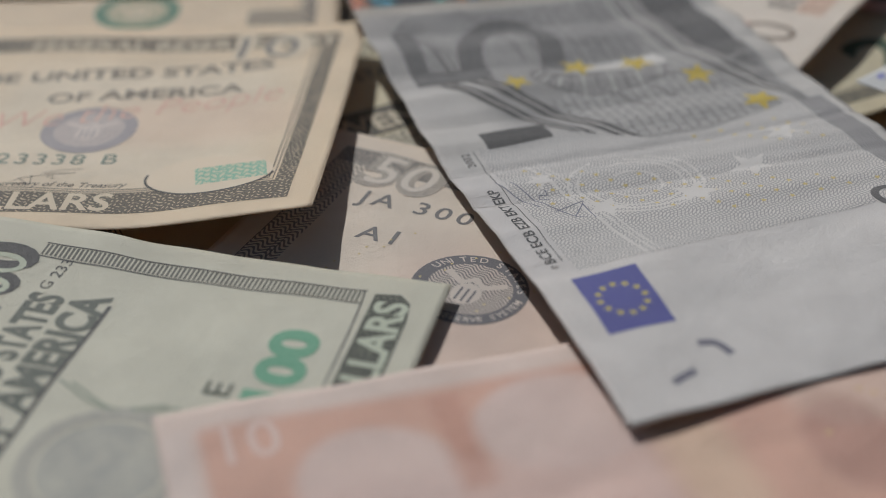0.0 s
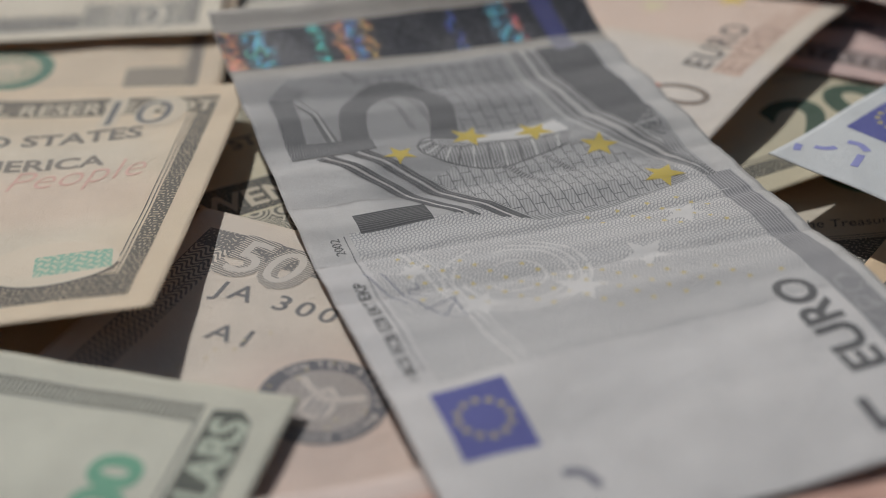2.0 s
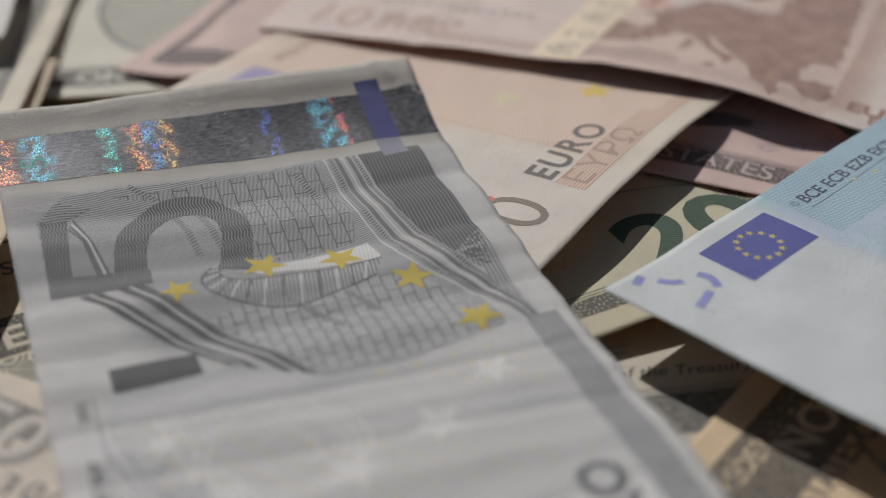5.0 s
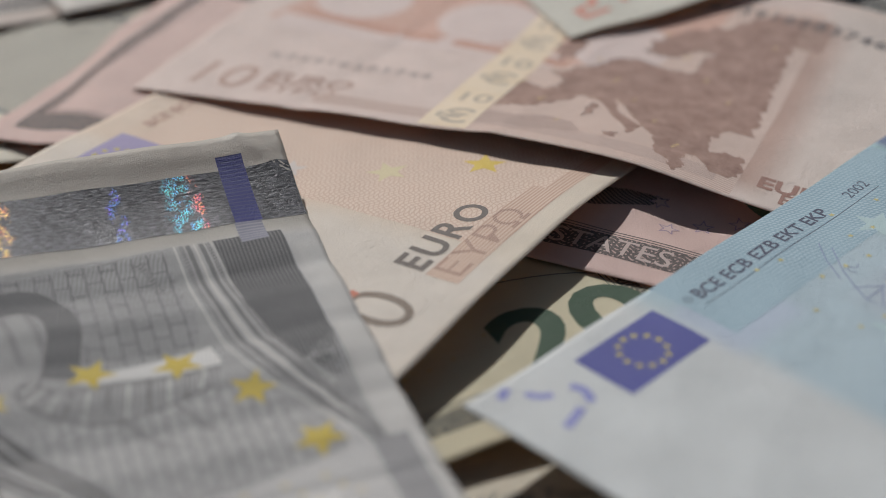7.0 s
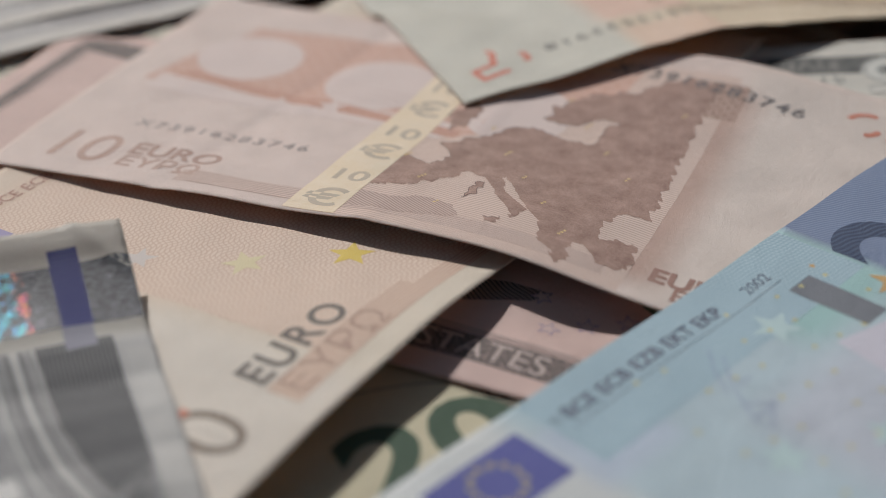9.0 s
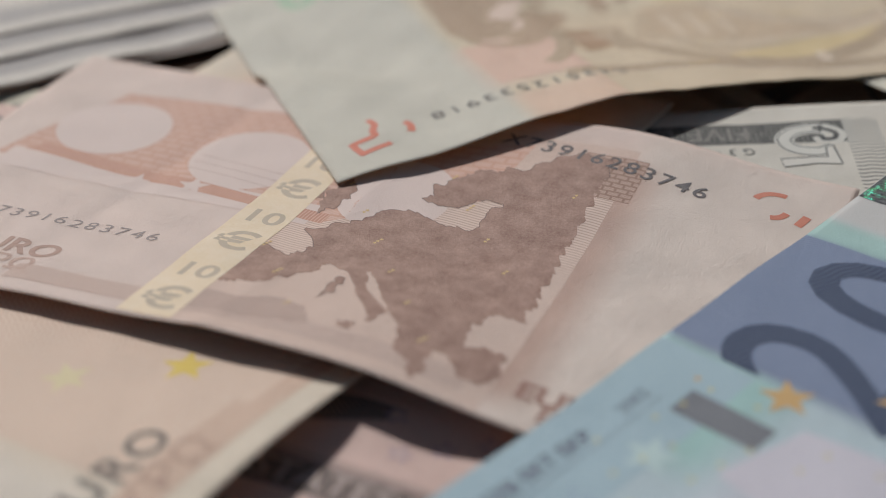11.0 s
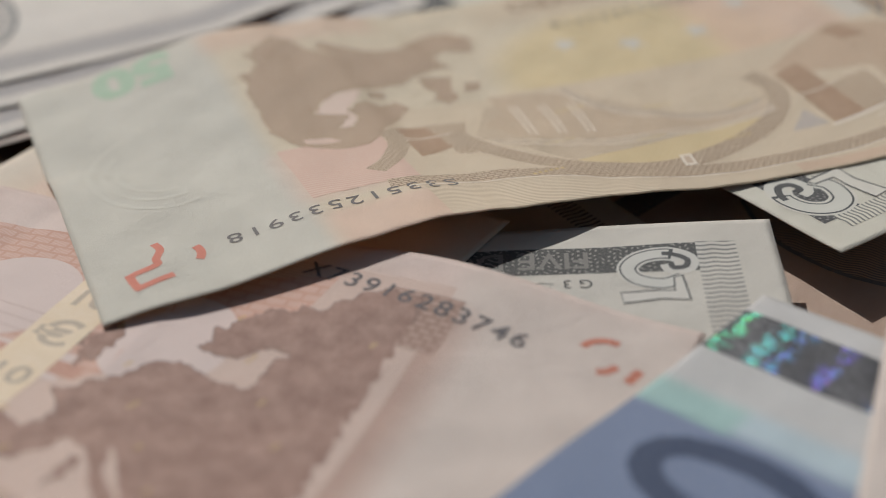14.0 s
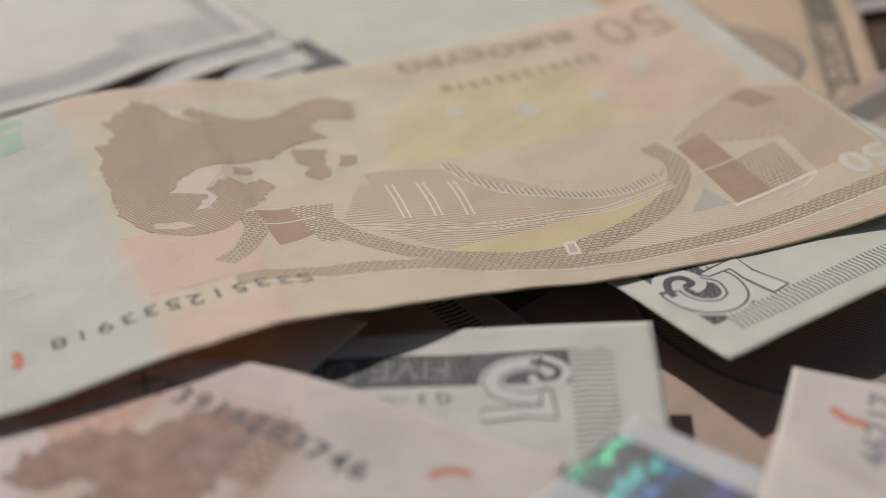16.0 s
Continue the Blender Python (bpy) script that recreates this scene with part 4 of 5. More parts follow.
n.rect("line_tint", 33, 59, 84, 71.95, ink((0.28, 0.43, 0.53), (0.48, 0.61, 0.69), "cross", 0.6, 20, 0.35, 0.1), 0)
n.rect("line_tint", 86, 40, 115, 71.95, ink((0.15, 0.20, 0.34), (0.25, 0.31, 0.45), "lines", 0.5, 60, 0.5, 0.1), 0)
europe_flag(n, 15.2, 60.3, 29.6, 68.9)
n.wash(n.area(30, 56, 43, 67, 2.5), (0.50, 0.58, 0.72), 0.8)
bank_initials(n, 33.8, 66.2, 1.95, (0.05, 0.06, 0.12), 1.04, 41.0)
signature(n, 50, 52, 1.0, (0.26, 0.32, 0.52), 38)
n.rect("solid_patch", 73.6, 52.2, 78.0, 63.2, ink((0.13, 0.14, 0.17), (0.28, 0.30, 0.34), "lines", 0.35, 90, 0.7), 2)
for digit, u in (("2", 83.6), ("0", 100.6)):
    n.text("value", digit, u, 43.4, 22.5, ink((0.030, 0.045, 0.10), (0.075, 0.11, 0.20), "lines", 0.8, 70, 0.62, 0.2, 5.0), 3, 0, 0.88, 0.012)
n.stars("star_print", [(83.5, 54.5, 3.3, 15), (91, 44.5, 3.2, 40), (98, 36, 3.0, 5), (80, 64, 0.6, 0)], ink((0.60, 0.38, 0.14)), 4)
n.poly("pale_arch", [(62, 20), (84, 22), (80, 50), (68, 53)], ink((0.58, 0.56, 0.68), (0.62, 0.62, 0.70), "lines", 0.6, 30, 0.4), 1)
n.stars("pale_star", [(66, 60, 3.4, 0), (58, 40, 3.0, 12), (47, 46, 3.2, 20)], ink((0.48, 0.64, 0.67)), 1)
n.stars("gold_speck", [(42 + (k * 5.9) % 40, 18 + (k * 9.1) % 48, 0.5, k * 9) for k in range(60)], ink((0.60, 0.55, 0.24)), 3)
lilac = ink((0.26, 0.28, 0.62))
n.ring("register_mark", 6.5, 66.5, 4.2, 1.1, lilac, 3, 98, 128, label="lilac see-through register mark")
n.ring("register_mark", 9.4, 69.0, 2.6, 1.1, lilac, 3, 185, 255)
n.band("register_mark", curve([(10.8, 62.6), (11.8, 64.4), (11.4, 66.2)], 8), 1.2, lilac, 3)
n.band("register_mark", [(5.2, 61.4), (7.2, 62.0), (9.2, 62.6)], 1.1, lilac, 3)
n.rect("hologram_strip", 127.8, 0.1, 137.0, 71.9, FOIL_B, 2, "dark mirror-like hologram strip with painted spectral flashes")
made.append(n.build())

# the stack of dollars at the back
for k in range(3):
    made.append(dollar("dollar_banknote", "pale dollar banknote in a loose fanned stack", "1", "ONE DOLLAR", -5.0 - 5.2 * k, 322.0 + 8.0 * k, 32 - 0.9 * k,
                       [[5.2 + 0.12 * k] * 3, [5.0 + 0.1 * k] * 3], (0.72, 0.70, 0.66), (0.40, 0.385, 0.40), 30 + k, step=1.5, gap=0.1, ripple=0.12, quiet=True).build())

# fifty euro, back side, turned about
n = Note("euro_banknote", "brown fifty euro banknote lying upside down on top", 140, 77, 84.1, 300.2, 19.7,
         [[9.4, 13.2, 16.9, 16.2, 14.6, 11.9, 10.6, 11.6, 14], [6.5, 9.5, 12, 11.3, 10.6, 10.6, 10.8, 11.6, 14], [5, 10, 13.8, 11.7, 10.3, 10.8, 11.3, 12.6, 15]], (0.70, 0.63, 0.49),
         ((44, 0, 46, 20, 0.3, 2.6), (55, 0, 54, 14, -0.25, 2.4), (35, 0, 37, 16, -0.25, 2.6), (88, 0, 90, 77, 0.2, 3.0), (72, 0, 70, 20, -0.2, 2.4)), ripple=0.2, seed=29)
n.wash(n.area(-5, -5, 31, 90, 3), (0.62, 0.62, 0.56), 1.0)
n.wash(n.area(40, 0, 141, 6, 3), (0.72, 0.60, 0.40), 0.8)
n.wash(n.disc(98, 43, 25, 22, 0.25), (0.73, 0.61, 0.34), 0.75)
n.wash(n.area(112, 30, 135, 80, 6), (0.74, 0.55, 0.44), 0.7)
n.wash(n.area(135, -5, 145, 90, 2), (0.66, 0.64, 0.58), 0.9)
n.wash(n.area(31, -3, 52, 10, 3), (0.74, 0.56, 0.46), 0.8)
n.wash(n.area(30, 14, 50, 32, 4), (0.73, 0.57, 0.50), 0.7)
n.wash(n.area(30, 70, 60, 80, 3), (0.72, 0.52, 0.42), 0.5)
n.wash(n.area(78, 66, 110, 75, 4), (0.64, 0.54, 0.40), 0.6)
brown = ink((0.36, 0.25, 0.17), (0.62, 0.50, 0.38), "cross", 0.45, 25, 0.40, 0.08)
rosy = ink((0.70, 0.54, 0.45))
n.rect("line_tint", 46, 0.4, 139.6, 40, ink((0.52, 0.42, 0.30), (0.73, 0.65, 0.51), "lines", 0.5, 78, 0.4, 0.1, 8.0), 0)
east = [(33.4, 60), (35.2, 60.3), (36.6, 63), (35.6, 66.4), (38, 68.4), (41.7, 72.3), (44.4, 70.8), (46, 66.4), (51.4, 60.6), (47.6, 66.2), (49, 68.4), (53.6, 63.6), (57.5, 61.8), (61.7, 62.4), (66.6, 66.6),
        (71.4, 67), (74.6, 63.6), (72.8, 57.6), (68.2, 59.2), (65, 58), (66.9, 53.3), (60.3, 52), (57.3, 49.4), (53.4, 49), (49.6, 49.1), (45.4, 48.6), (43.4, 47), (40.4, 43.4), (45, 41), (42.6, 37),
        (44.4, 36.8), (46.4, 39.4), (45.6, 42.4), (48.6, 45.4), (51, 43), (54.2, 43.4), (54.9, 39.8), (51, 36.4), (49, 34.2), (45.2, 29.8), (40.9, 29.4), (35.2, 33.4), (32.6, 39.4), (32.8, 48)]
n.poly("map_print", ragged(east, 0.7), brown, 4, "brown printed map")
n.poly("map_print", ragged([(60.4, 51), (65.6, 49.4), (63.9, 45.4), (64.2, 41.6), (61.2, 40.4), (60, 42.7), (61.3, 44.3), (59.8, 47.6)], 0.5), brown, 4)
n.poly("map_print", ragged([(66.6, 47.1), (69.3, 46), (68.1, 43.8), (65.4, 43.7)], 0.4), brown, 4)
n.poly("map_print", ragged([(50.6, 48), (53, 47.6), (52.6, 45.4), (50.4, 46)], 0.4), brown, 4)
n.poly("sea_print", [(40.8, 43.4), (43.6, 47.3), (45.6, 48.4), (50, 48.9), (48, 45.4), (45.5, 42.6), (46.2, 39.4), (44.4, 37), (42.8, 37.2), (44.8, 41)], ink((0.72, 0.57, 0.50), (0.74, 0.64, 0.56), "lines", 0.6, 50, 0.5), 3)
n.poly("sea_print", ragged([(36, 35.4), (40, 35), (41.6, 32.4), (39, 33), (36.4, 33.8)], 0.3), rosy, 5)
n.rect("line_tint", 31.5, 15, 47, 33, ink((0.66, 0.44, 0.37), (0.71, 0.56, 0.47), "lines", 0.7, 80, 0.4), 1)
fine = ink((0.24, 0.15, 0.095), (0.70, 0.60, 0.46), "mesh", 0.62, 0, 0.5)
tick = ink((0.28, 0.19, 0.13), (0.72, 0.64, 0.52), "lines", 0.75, 0, 0.42)
wide = ink((0.30, 0.20, 0.13), (0.70, 0.60, 0.46), "cross", 0.7, 40, 0.36, 0.1)
stone = ink((0.40, 0.27, 0.18), (0.49, 0.35, 0.24), "stain")
faint = ink((0.52, 0.39, 0.28), (0.64, 0.52, 0.39), "cross", 1.0, 15, 0.45, 0.2)
hatch = ink((0.34, 0.24, 0.16), (0.71, 0.62, 0.48), "lines", 0.55, 62, 0.42)
bright = ink((0.80, 0.75, 0.65))
n.poly("field_print", [(60, 26), (66, 37), (80, 37), (92, 24), (104, 22), (110, 26), (100, 14), (84, 9), (70, 13)], hatch, 1)
n.poly("field_print", [(70, 13), (84, 15.5), (106, 19), (98, 12.5), (84, 9), (74, 10)], ink((0.66, 0.53, 0.30), (0.70, 0.60, 0.38), "mesh", 0.7, 0, 0.4), 2)
arch = curve([(57, 29), (58.6, 24), (61.6, 18), (67, 12.5), (75, 8.8), (84, 8.0), (92.2, 10.3), (98.4, 13.0), (104.8, 16.9), (109.5, 21.8), (111.4, 27.0), (110, 32)], 80)
n.band("arch_print", arch, 3.4, fine, 3, "engraved brown bridge arch")
n.band("arch_print", curve([(48.6, 33.5), (48.6, 28.2), (45.6, 22.8), (42.0, 19.5)], 24), 3.2, fine, 3)
n.band("arch_print", curve([(80, 38.5), (82.0, 31.2), (86.6, 26), (93.0, 23), (100.6, 22.2), (107, 24)], 44), 1.8, tick, 3)
n.band("arch_print", curve([(79, 38.0), (81.0, 30.7), (86.0, 25.0), (93.0, 21.9), (100.8, 21.1), (107.4, 22.8)], 44), 0.22, bright, 4)
n.band("road_print", curve([(42, 14.0), (58, 11.6), (76, 6.4), (92, 5.0), (107, 5.4), (121, 6.4), (139.6, 8.0)], 60), 3.0, fine, 2)
n.band("road_print", curve([(44, 11.6), (60, 9.4), (76, 4.8), (92, 3.4), (107, 3.8), (121, 4.8), (139.6, 6.4)], 60), 0.3, bright, 4)
n.poly("pillar_print", [(113.8, 30.2), (119.4, 32.3), (119.6, 23), (119.3, 12.4), (113.2, 12.1), (113.6, 20)], stone, 2)
n.poly("pillar_print", [(119.6, 23.4), (127.1, 24.4), (126.0, 13.9), (119.3, 12.4)], wide, 2)
n.poly("pillar_print", [(49.9, 34.1), (54.6, 33.2), (55.6, 24.0), (50.0, 22.0)], stone, 2)
n.poly("pillar_print", [(54.6, 33.6), (60.8, 32.4), (58.6, 26.0), (57.6, 20.2), (55.4, 21.4)], wide, 2)
n.band("fine_line", [(50, 29.4), (53, 29.0), (57, 28.6)], 0.3, bright, 4)
n.band("fine_line", [(112.5, 22), (117, 22.6), (121, 23.4)], 0.25, bright, 4)
n.poly("building_print", [(68, 40.6), (78.6, 37.0), (80.4, 31), (83, 27.6), (88.7, 23.6), (99, 22.8), (107, 23.6), (107.4, 20.6), (96, 17.4), (79, 18.4), (66, 24), (63.4, 30.2), (67.6, 34)], ink((0.40, 0.29, 0.20), (0.68, 0.57, 0.43), "lines", 0.5, 60, 0.42), 2)
for k in range(3):
    a = 69.6 + 4.2 * k
    n.band("window_print", [(a, 35.6 - 1.4 * k), (a - 0.5, 30 - 1.2 * k), (a - 1.4, 24.4 - 1.2 * k)], 0.28, bright, 4)
    n.band("window_print", [(a + 0.9, 35.4 - 1.4 * k), (a + 0.4, 29.8 - 1.2 * k), (a - 0.5, 24.2 - 1.2 * k)], 0.28, bright, 4)
for k in (0.0, 1.1, 2.0):
    n.band("fine_line", [(61.0, 24.4 - k), (66.4, 22.4 - k), (78.0, 18.6 - k), (96, 18.4 - k * 0.7), (108, 21.5 - k * 0.7)], 0.22, bright, 4)
n.poly("pale_bar", [(84.5, 7.2), (86.4, 7.1), (87.0, 10.4), (85.2, 10.6)], bright, 5)
n.poly("pale_bar", [(85.0, 7.8), (86.1, 7.7), (86.5, 9.9), (85.6, 10.0)], ink((0.58, 0.46, 0.34)), 6)
n.band("fine_line", [(112.5, 11.6), (120, 12.8), (127.6, 14.2)], 0.7, bright, 5)
n.band("fine_line", [(120, 11.0), (124, 11.6), (127.6, 14.0)], 0.25, bright, 5)
n.poly("vault_print", [(114, 32), (120, 36), (131, 41), (139, 36.0), (139, 24.8), (130, 25), (120.4, 28.2)], faint, 1)
n.poly("vault_print", [(128, 39), (132, 40), (134, 34), (129.6, 34.4)], stone, 2)
n.poly("water_print", [(106, 12.5), (111.4, 18), (112.5, 12.4)], ink((0.40, 0.39, 0.44), (0.64, 0.56, 0.44), "cross", 0.6, 20, 0.36), 1)
n.poly("water_print", [(127.8, 14.6), (129.5, 33), (139, 26), (139, 15)], ink((0.44, 0.31, 0.21), (0.64, 0.53, 0.40), "lines", 0.8, 75, 0.45, 0.3, 8.0), 1)
n.rect("line_tint", 100, 0.6, 139, 3.0, ink((0.56, 0.38, 0.28), (0.72, 0.60, 0.46), "lines", 0.5, 90, 0.5), 1)
n.text("value", "50", 139.2, 15.8, 5.4, ink((0.70, 0.66, 0.58)), 4, 180, 1.0, 0.03)
n.text("value", "50", 134.6, 73.6, 9.8, ink((0.40, 0.29, 0.17), (0.56, 0.43, 0.28), "lines", 0.4, 20, 0.6), 3, 180, 1.0, -0.005)
n.text("currency_name", "EURO", 117, 72.6, 3.6, ink((0.36, 0.25, 0.16)), 3, 180, 1.15, 0.03)
n.text("currency_name", "\u0395\u03a5\u03a1\u03a9", 101, 73.6, 3.4, ink((0.38, 0.26, 0.16)), 3, 180, 1.2, 0.03)
n.text("serial_number", "S33512533918", 117.0, 62.8, 2.4, ink((0.24, 0.20, 0.16)), 3, 180, 1.1, 0.0, space=1.25)
n.text("serial_number", "S33512533918", 51.0, 12.5, 2.5, ink((0.13, 0.12, 0.12)), 4, 179.3, 1.22, 0.004, space=1.25)
n.stars("pale_star", [(88, 54, 2.6, 10), (98.5, 50, 3.0, 20), (111, 50, 2.8, 0), (122, 56, 2.8, 15)], ink((0.64, 0.63, 0.58)), 3)
n.text("green_value", "50", 24.8, 75.6, 8.6, ink((0.34, 0.56, 0.40), (0.54, 0.64, 0.52), "lines", 0.5, 30, 0.6), 3, 180, 1.05, 0.05, label="glossy green colour-shifting value")
for k in range(3):
    n.ring("watermark", 14, 38, 5 + 2.0 * k, 0.9, ink((0.63, 0.63, 0.57), (0.62, 0.62, 0.56)), 1, 150 - 30 * k, 300, 1.5)
red = ink((0.66, 0.20, 0.13))
n.band("register_mark", curve([(9.6, 15.2), (10.0, 13.2), (9.0, 11.0), (8.8, 9.6), (5.2, 8.6)], 12), 1.1, red, 3, "red see-through register mark")
n.band("register_mark", [(5.0, 9.0), (5.2, 7.0), (5.6, 5.0)], 1.1, red, 3)
n.band("register_mark", [(5.2, 5.2), (8.0, 6.0), (10.4, 6.6)], 1.1, red, 3)
n.ring("register_mark", 11.6, 10.6, 3.2, 1.2, red, 3, -35, 28)
n.stars("gold_speck", [(62 + (k * 6.7) % 46, 10 + (k * 10.3) % 24, 0.4, k * 9) for k in range(40)], ink((0.66, 0.52, 0.18)), 4)
made.append(n.build())

# hundred dollars, green, at the near left
n = Note("dollar_banknote", "pale green hundred dollar banknote with a green value", 156, 66, -39.0, 0.8, 75.1,
         [[10, 10, 10, 10.6, 11], [10, 10, 10, 10.3, 10.7], [10, 10, 10, 10.6, 11.4]], PALE_GREEN, ripple=0.25, seed=34)
n.wash(n.area(112, 8, 147, 44, 10), (0.65, 0.66, 0.565), 0.7)
n.rect("border", 149.6, 10.2, 151.8, 53.6, ink(BLACK, PALE_GREEN, "lines", 0.62, 90, 0.6), 1, "black engraved border")
for u in (149.3, 152.0):
    n.band("border_line", [(u, 9.8), (u, 30), (u, 53.8)], 0.22, ink(BLACK), 2)
n.band("border_line", curve([(152.2, 10.4), (150.5, 10.0), (142, 9.6), (120, 9.4), (90, 9.4)], 24), 0.22, ink(BLACK), 2)
n.poly("border", [(90, 3.4), (147, 3.4), (150.4, 3.9), (152, 5.4), (151.6, 8.7), (120, 8.7), (90, 8.7)], ink(BLACK, (0.30, 0.33, 0.25), "cross", 0.9, 20, 0.7, 0.4, 3.0), 1)
n.text("banner", "DOLLARS", 125.5, 4.0, 4.0, ink((0.52, 0.58, 0.46)), 3, 0, 1.0, 0.03)
n.text("green_value", "100", 127.5, 12.6, 5.4, ink((0.13, 0.38, 0.25), (0.24, 0.48, 0.34), "lines", 0.5, 80, 0.65), 3, 0, 1.25, 0.05, label="green colour-shifting value")
n.text("serial_number", "9 E", 124.0, 19.6, 3.2, ink((0.09, 0.11, 0.08)), 3, 0, 1.15, 0.01, space=1.1)
n.text("corner_value", "100", 134.8, 53.8, 8.6, ink(BLACK), 3, 0, 0.85, 0.045)
n.text("corner_value", "100", 135.2, 54.3, 7.7, ink((0.52, 0.58, 0.46)), 4, 0, 0.83, -0.005)
n.text("plate_mark", "G 233", 143.0, 49.4, 1.5, ink(BLACK), 3, -6, 1.2)
n.text("heading", "THE UNITED STATES", 104, 46.6, 4.2, ink((0.10, 0.12, 0.10)), 2, 0, 0.68, 0.04)
n.text("heading", "OF AMERICA", 112, 40.8, 4.6, ink((0.10, 0.12, 0.10)), 2, 0, 0.82, 0.04)
n.rect("engraved_bar", 96, 40.0, 142, 40.6, ink(BLACK), 2)
n.ring("seal_rim", 115, 28.5, 8.6, 2.0, ink((0.27, 0.27, 0.29), PALE_GREEN, "lines", 0.6, 45, 0.6), 2)
n.oval("seal", 115, 28.5, 7.2, 7.2, ink((0.33, 0.34, 0.34), (0.56, 0.57, 0.50), "stain"), 1)
for k in (0, 1.6):
    n.band("scroll_line", curve([(126, 24 + k), (124, 31 + k), (127, 38 + k)], 12), 0.4, ink((0.30, 0.35, 0.28)), 2)
made.append(n.build())

# ten euro at the front edge
n = Note("euro_banknote", "faded red ten euro banknote under the grey five", 127, 67, -14.1, 61.6, 16.0,
         [[11, 11.5, 13.0, 13], [11, 11.5, 13.2, 13.4], [11.4, 11, 11.8, 12.5]], (0.72, 0.62, 0.57), ((0, 20, 127, 24, 0.25, 2.5), (0, 44, 127, 41, -0.2, 2.0)), ripple=0.3, seed=35)
n.wash(n.area(4, -5, 127, 63, 2), (0.66, 0.40, 0.31), 0.85)
n.wash(n.disc(22, 50, 9.0, 8.5, 0.15), (0.70, 0.58, 0.54), 0.95)
n.wash(n.disc(44, 54, 10.5, 8.0, 0.12), (0.70, 0.58, 0.54), 0.95)
n.wash(n.area(14, 20, 52, 50, 4), (0.70, 0.56, 0.52), 0.75)
n.wash(n.area(52, 10, 60, 58, 3), (0.70, 0.56, 0.42), 0.7)
n.wash(n.area(30, 46, 34, 62, 2), (0.55, 0.30, 0.23), 0.6)
n.wash(n.disc(76, 50, 8, 8, 0.3), (0.70, 0.56, 0.48), 0.8)
n.wash(n.disc(72, 40, 5, 8, 0.4), (0.42, 0.24, 0.20), 0.6)
n.wash(n.disc(88, 40, 7, 9, 0.4), (0.45, 0.26, 0.21), 0.6)
n.wash(n.area(-5, -5, 4.0, 80, 1.0), (0.71, 0.63, 0.59), 1.0)
n.wash(n.area(0, 63.5, 130, 70, 1.0), (0.71, 0.62, 0.57), 1.0)
n.text("value", "10", 5.4, 56.8, 6.0, ink((0.70, 0.56, 0.51)), 2, 0, 0.9, 0.01)
n.stars("gold_speck", [(70 + (k * 5.7) % 24, 42 + (k * 9.3) % 18, 0.5, k * 9) for k in range(22)], ink((0.66, 0.50, 0.24)), 3)
made.append(n.build())

# five euro, front side, on top
n = Note("euro_banknote", "creased grey five euro banknote lying on top", 120, 62, 78.75, 142.3, 109.1,
         [[13.9, 15.0, 15.8, 15.6, 14.6, 13, 12.2, 12, 11.8, 11.8, 11.8, 12.6, 18.6],
          [13.1, 13.8, 14.2, 14, 13.3, 12.3, 11.6, 11.6, 12, 12.6, 13.2, 14.6, 19.6],
          [13.2, 13.8, 14.0, 13.5, 12.6, 12, 11.6, 11.8, 12.9, 14.3, 15.6, 17.2, 20.6]], GREYISH,
         ((53.3, 0, 58.7, 62, -0.36, 0.9), (47, 0, 53, 62, 0.34, 1.8), (41.5, 0, 49, 62, -0.34, 1.0), (35, 0, 40, 62, 0.3, 2.0), (30, 0, 26, 62, 0.25, 2.5), (18, 0, 15, 62, -0.2, 3.0),
          (62, 0, 66, 62, 0.45, 2.0), (68, 0, 72, 62, -0.45, 1.6), (75, 0, 79, 62, 0.5, 2.0), (82, 0, 86, 62, -0.5, 1.8), (89, 0, 92, 62, 0.55, 2.2), (95.5, 0, 97.5, 62, -0.5, 1.7),
          (101.5, 0, 103, 62, 0.4, 1.8), (118, 20, 119, 62, 0.3, 1.2), (113, 0, 120, 6, 0.4, 0.8)), ripple=0.3, step=0.8, seed=36)
n.wash(n.area(28, -5, 60, 70, 2), (0.58, 0.58, 0.585), 0.9)
n.wash(n.area(60, -5, 104, 70, 5), (0.47, 0.47, 0.47), 0.9)
n.wash(n.area(68, 16, 103, 50, 6), (0.34, 0.34, 0.345), 0.8)
n.wash(n.area(58, 50, 82, 70, 5), (0.60, 0.60, 0.59), 0.8)
n.wash(n.area(82, 54, 105, 70, 5), (0.42, 0.42, 0.42), 0.6)
# far end: greyish beige paper, with shade of the upward bend painted in
n.wash(n.area(103, -5, 130, 70, 3), (0.44, 0.42, 0.375), 0.9)
n.wash(n.area(-5, -5, 100, 3.6, 1.2), (0.56, 0.56, 0.55), 0.9)
europe_flag(n, 14.8, 49.0, 26.2, 57.7)
bank_initials(n, 29.6, 57.4, 1.45, BLACK, 1.03, 34.0)
n.rect("line_tint", 28, 5.8, 64, 55.8, ink((0.30, 0.30, 0.31), (0.66, 0.66, 0.655), "cross", 0.52, 20, 0.30, 0.22, 3.6), 0)
n.rect("solid_patch", 63.6, 44.0, 68.0, 54.2, ink((0.04, 0.04, 0.045), (0.17, 0.17, 0.17), "lines", 0.42, 0, 0.72), 2)
signature(n, 41, 50.5, 1.15, (0.16, 0.17, 0.24), 4)
pale = ink((0.63, 0.63, 0.625))
for k, r in enumerate((8.6, 7.4, 6.2, 3.4)):
    n.ring("pale_ring", 46.5, 39.0, r, 0.38, pale, 1, 20 + 30 * k, 330 + 20 * k, 1.1)
n.stars("pale_star", [(40.4, 33.0, 3.8, 20), (44.5, 22.2, 3.6, 0), (51.7, 13.1, 3.2, 10), (41.8, 45.7, 3.2, 15), (52, 51, 2.4, 0)], pale, 2)
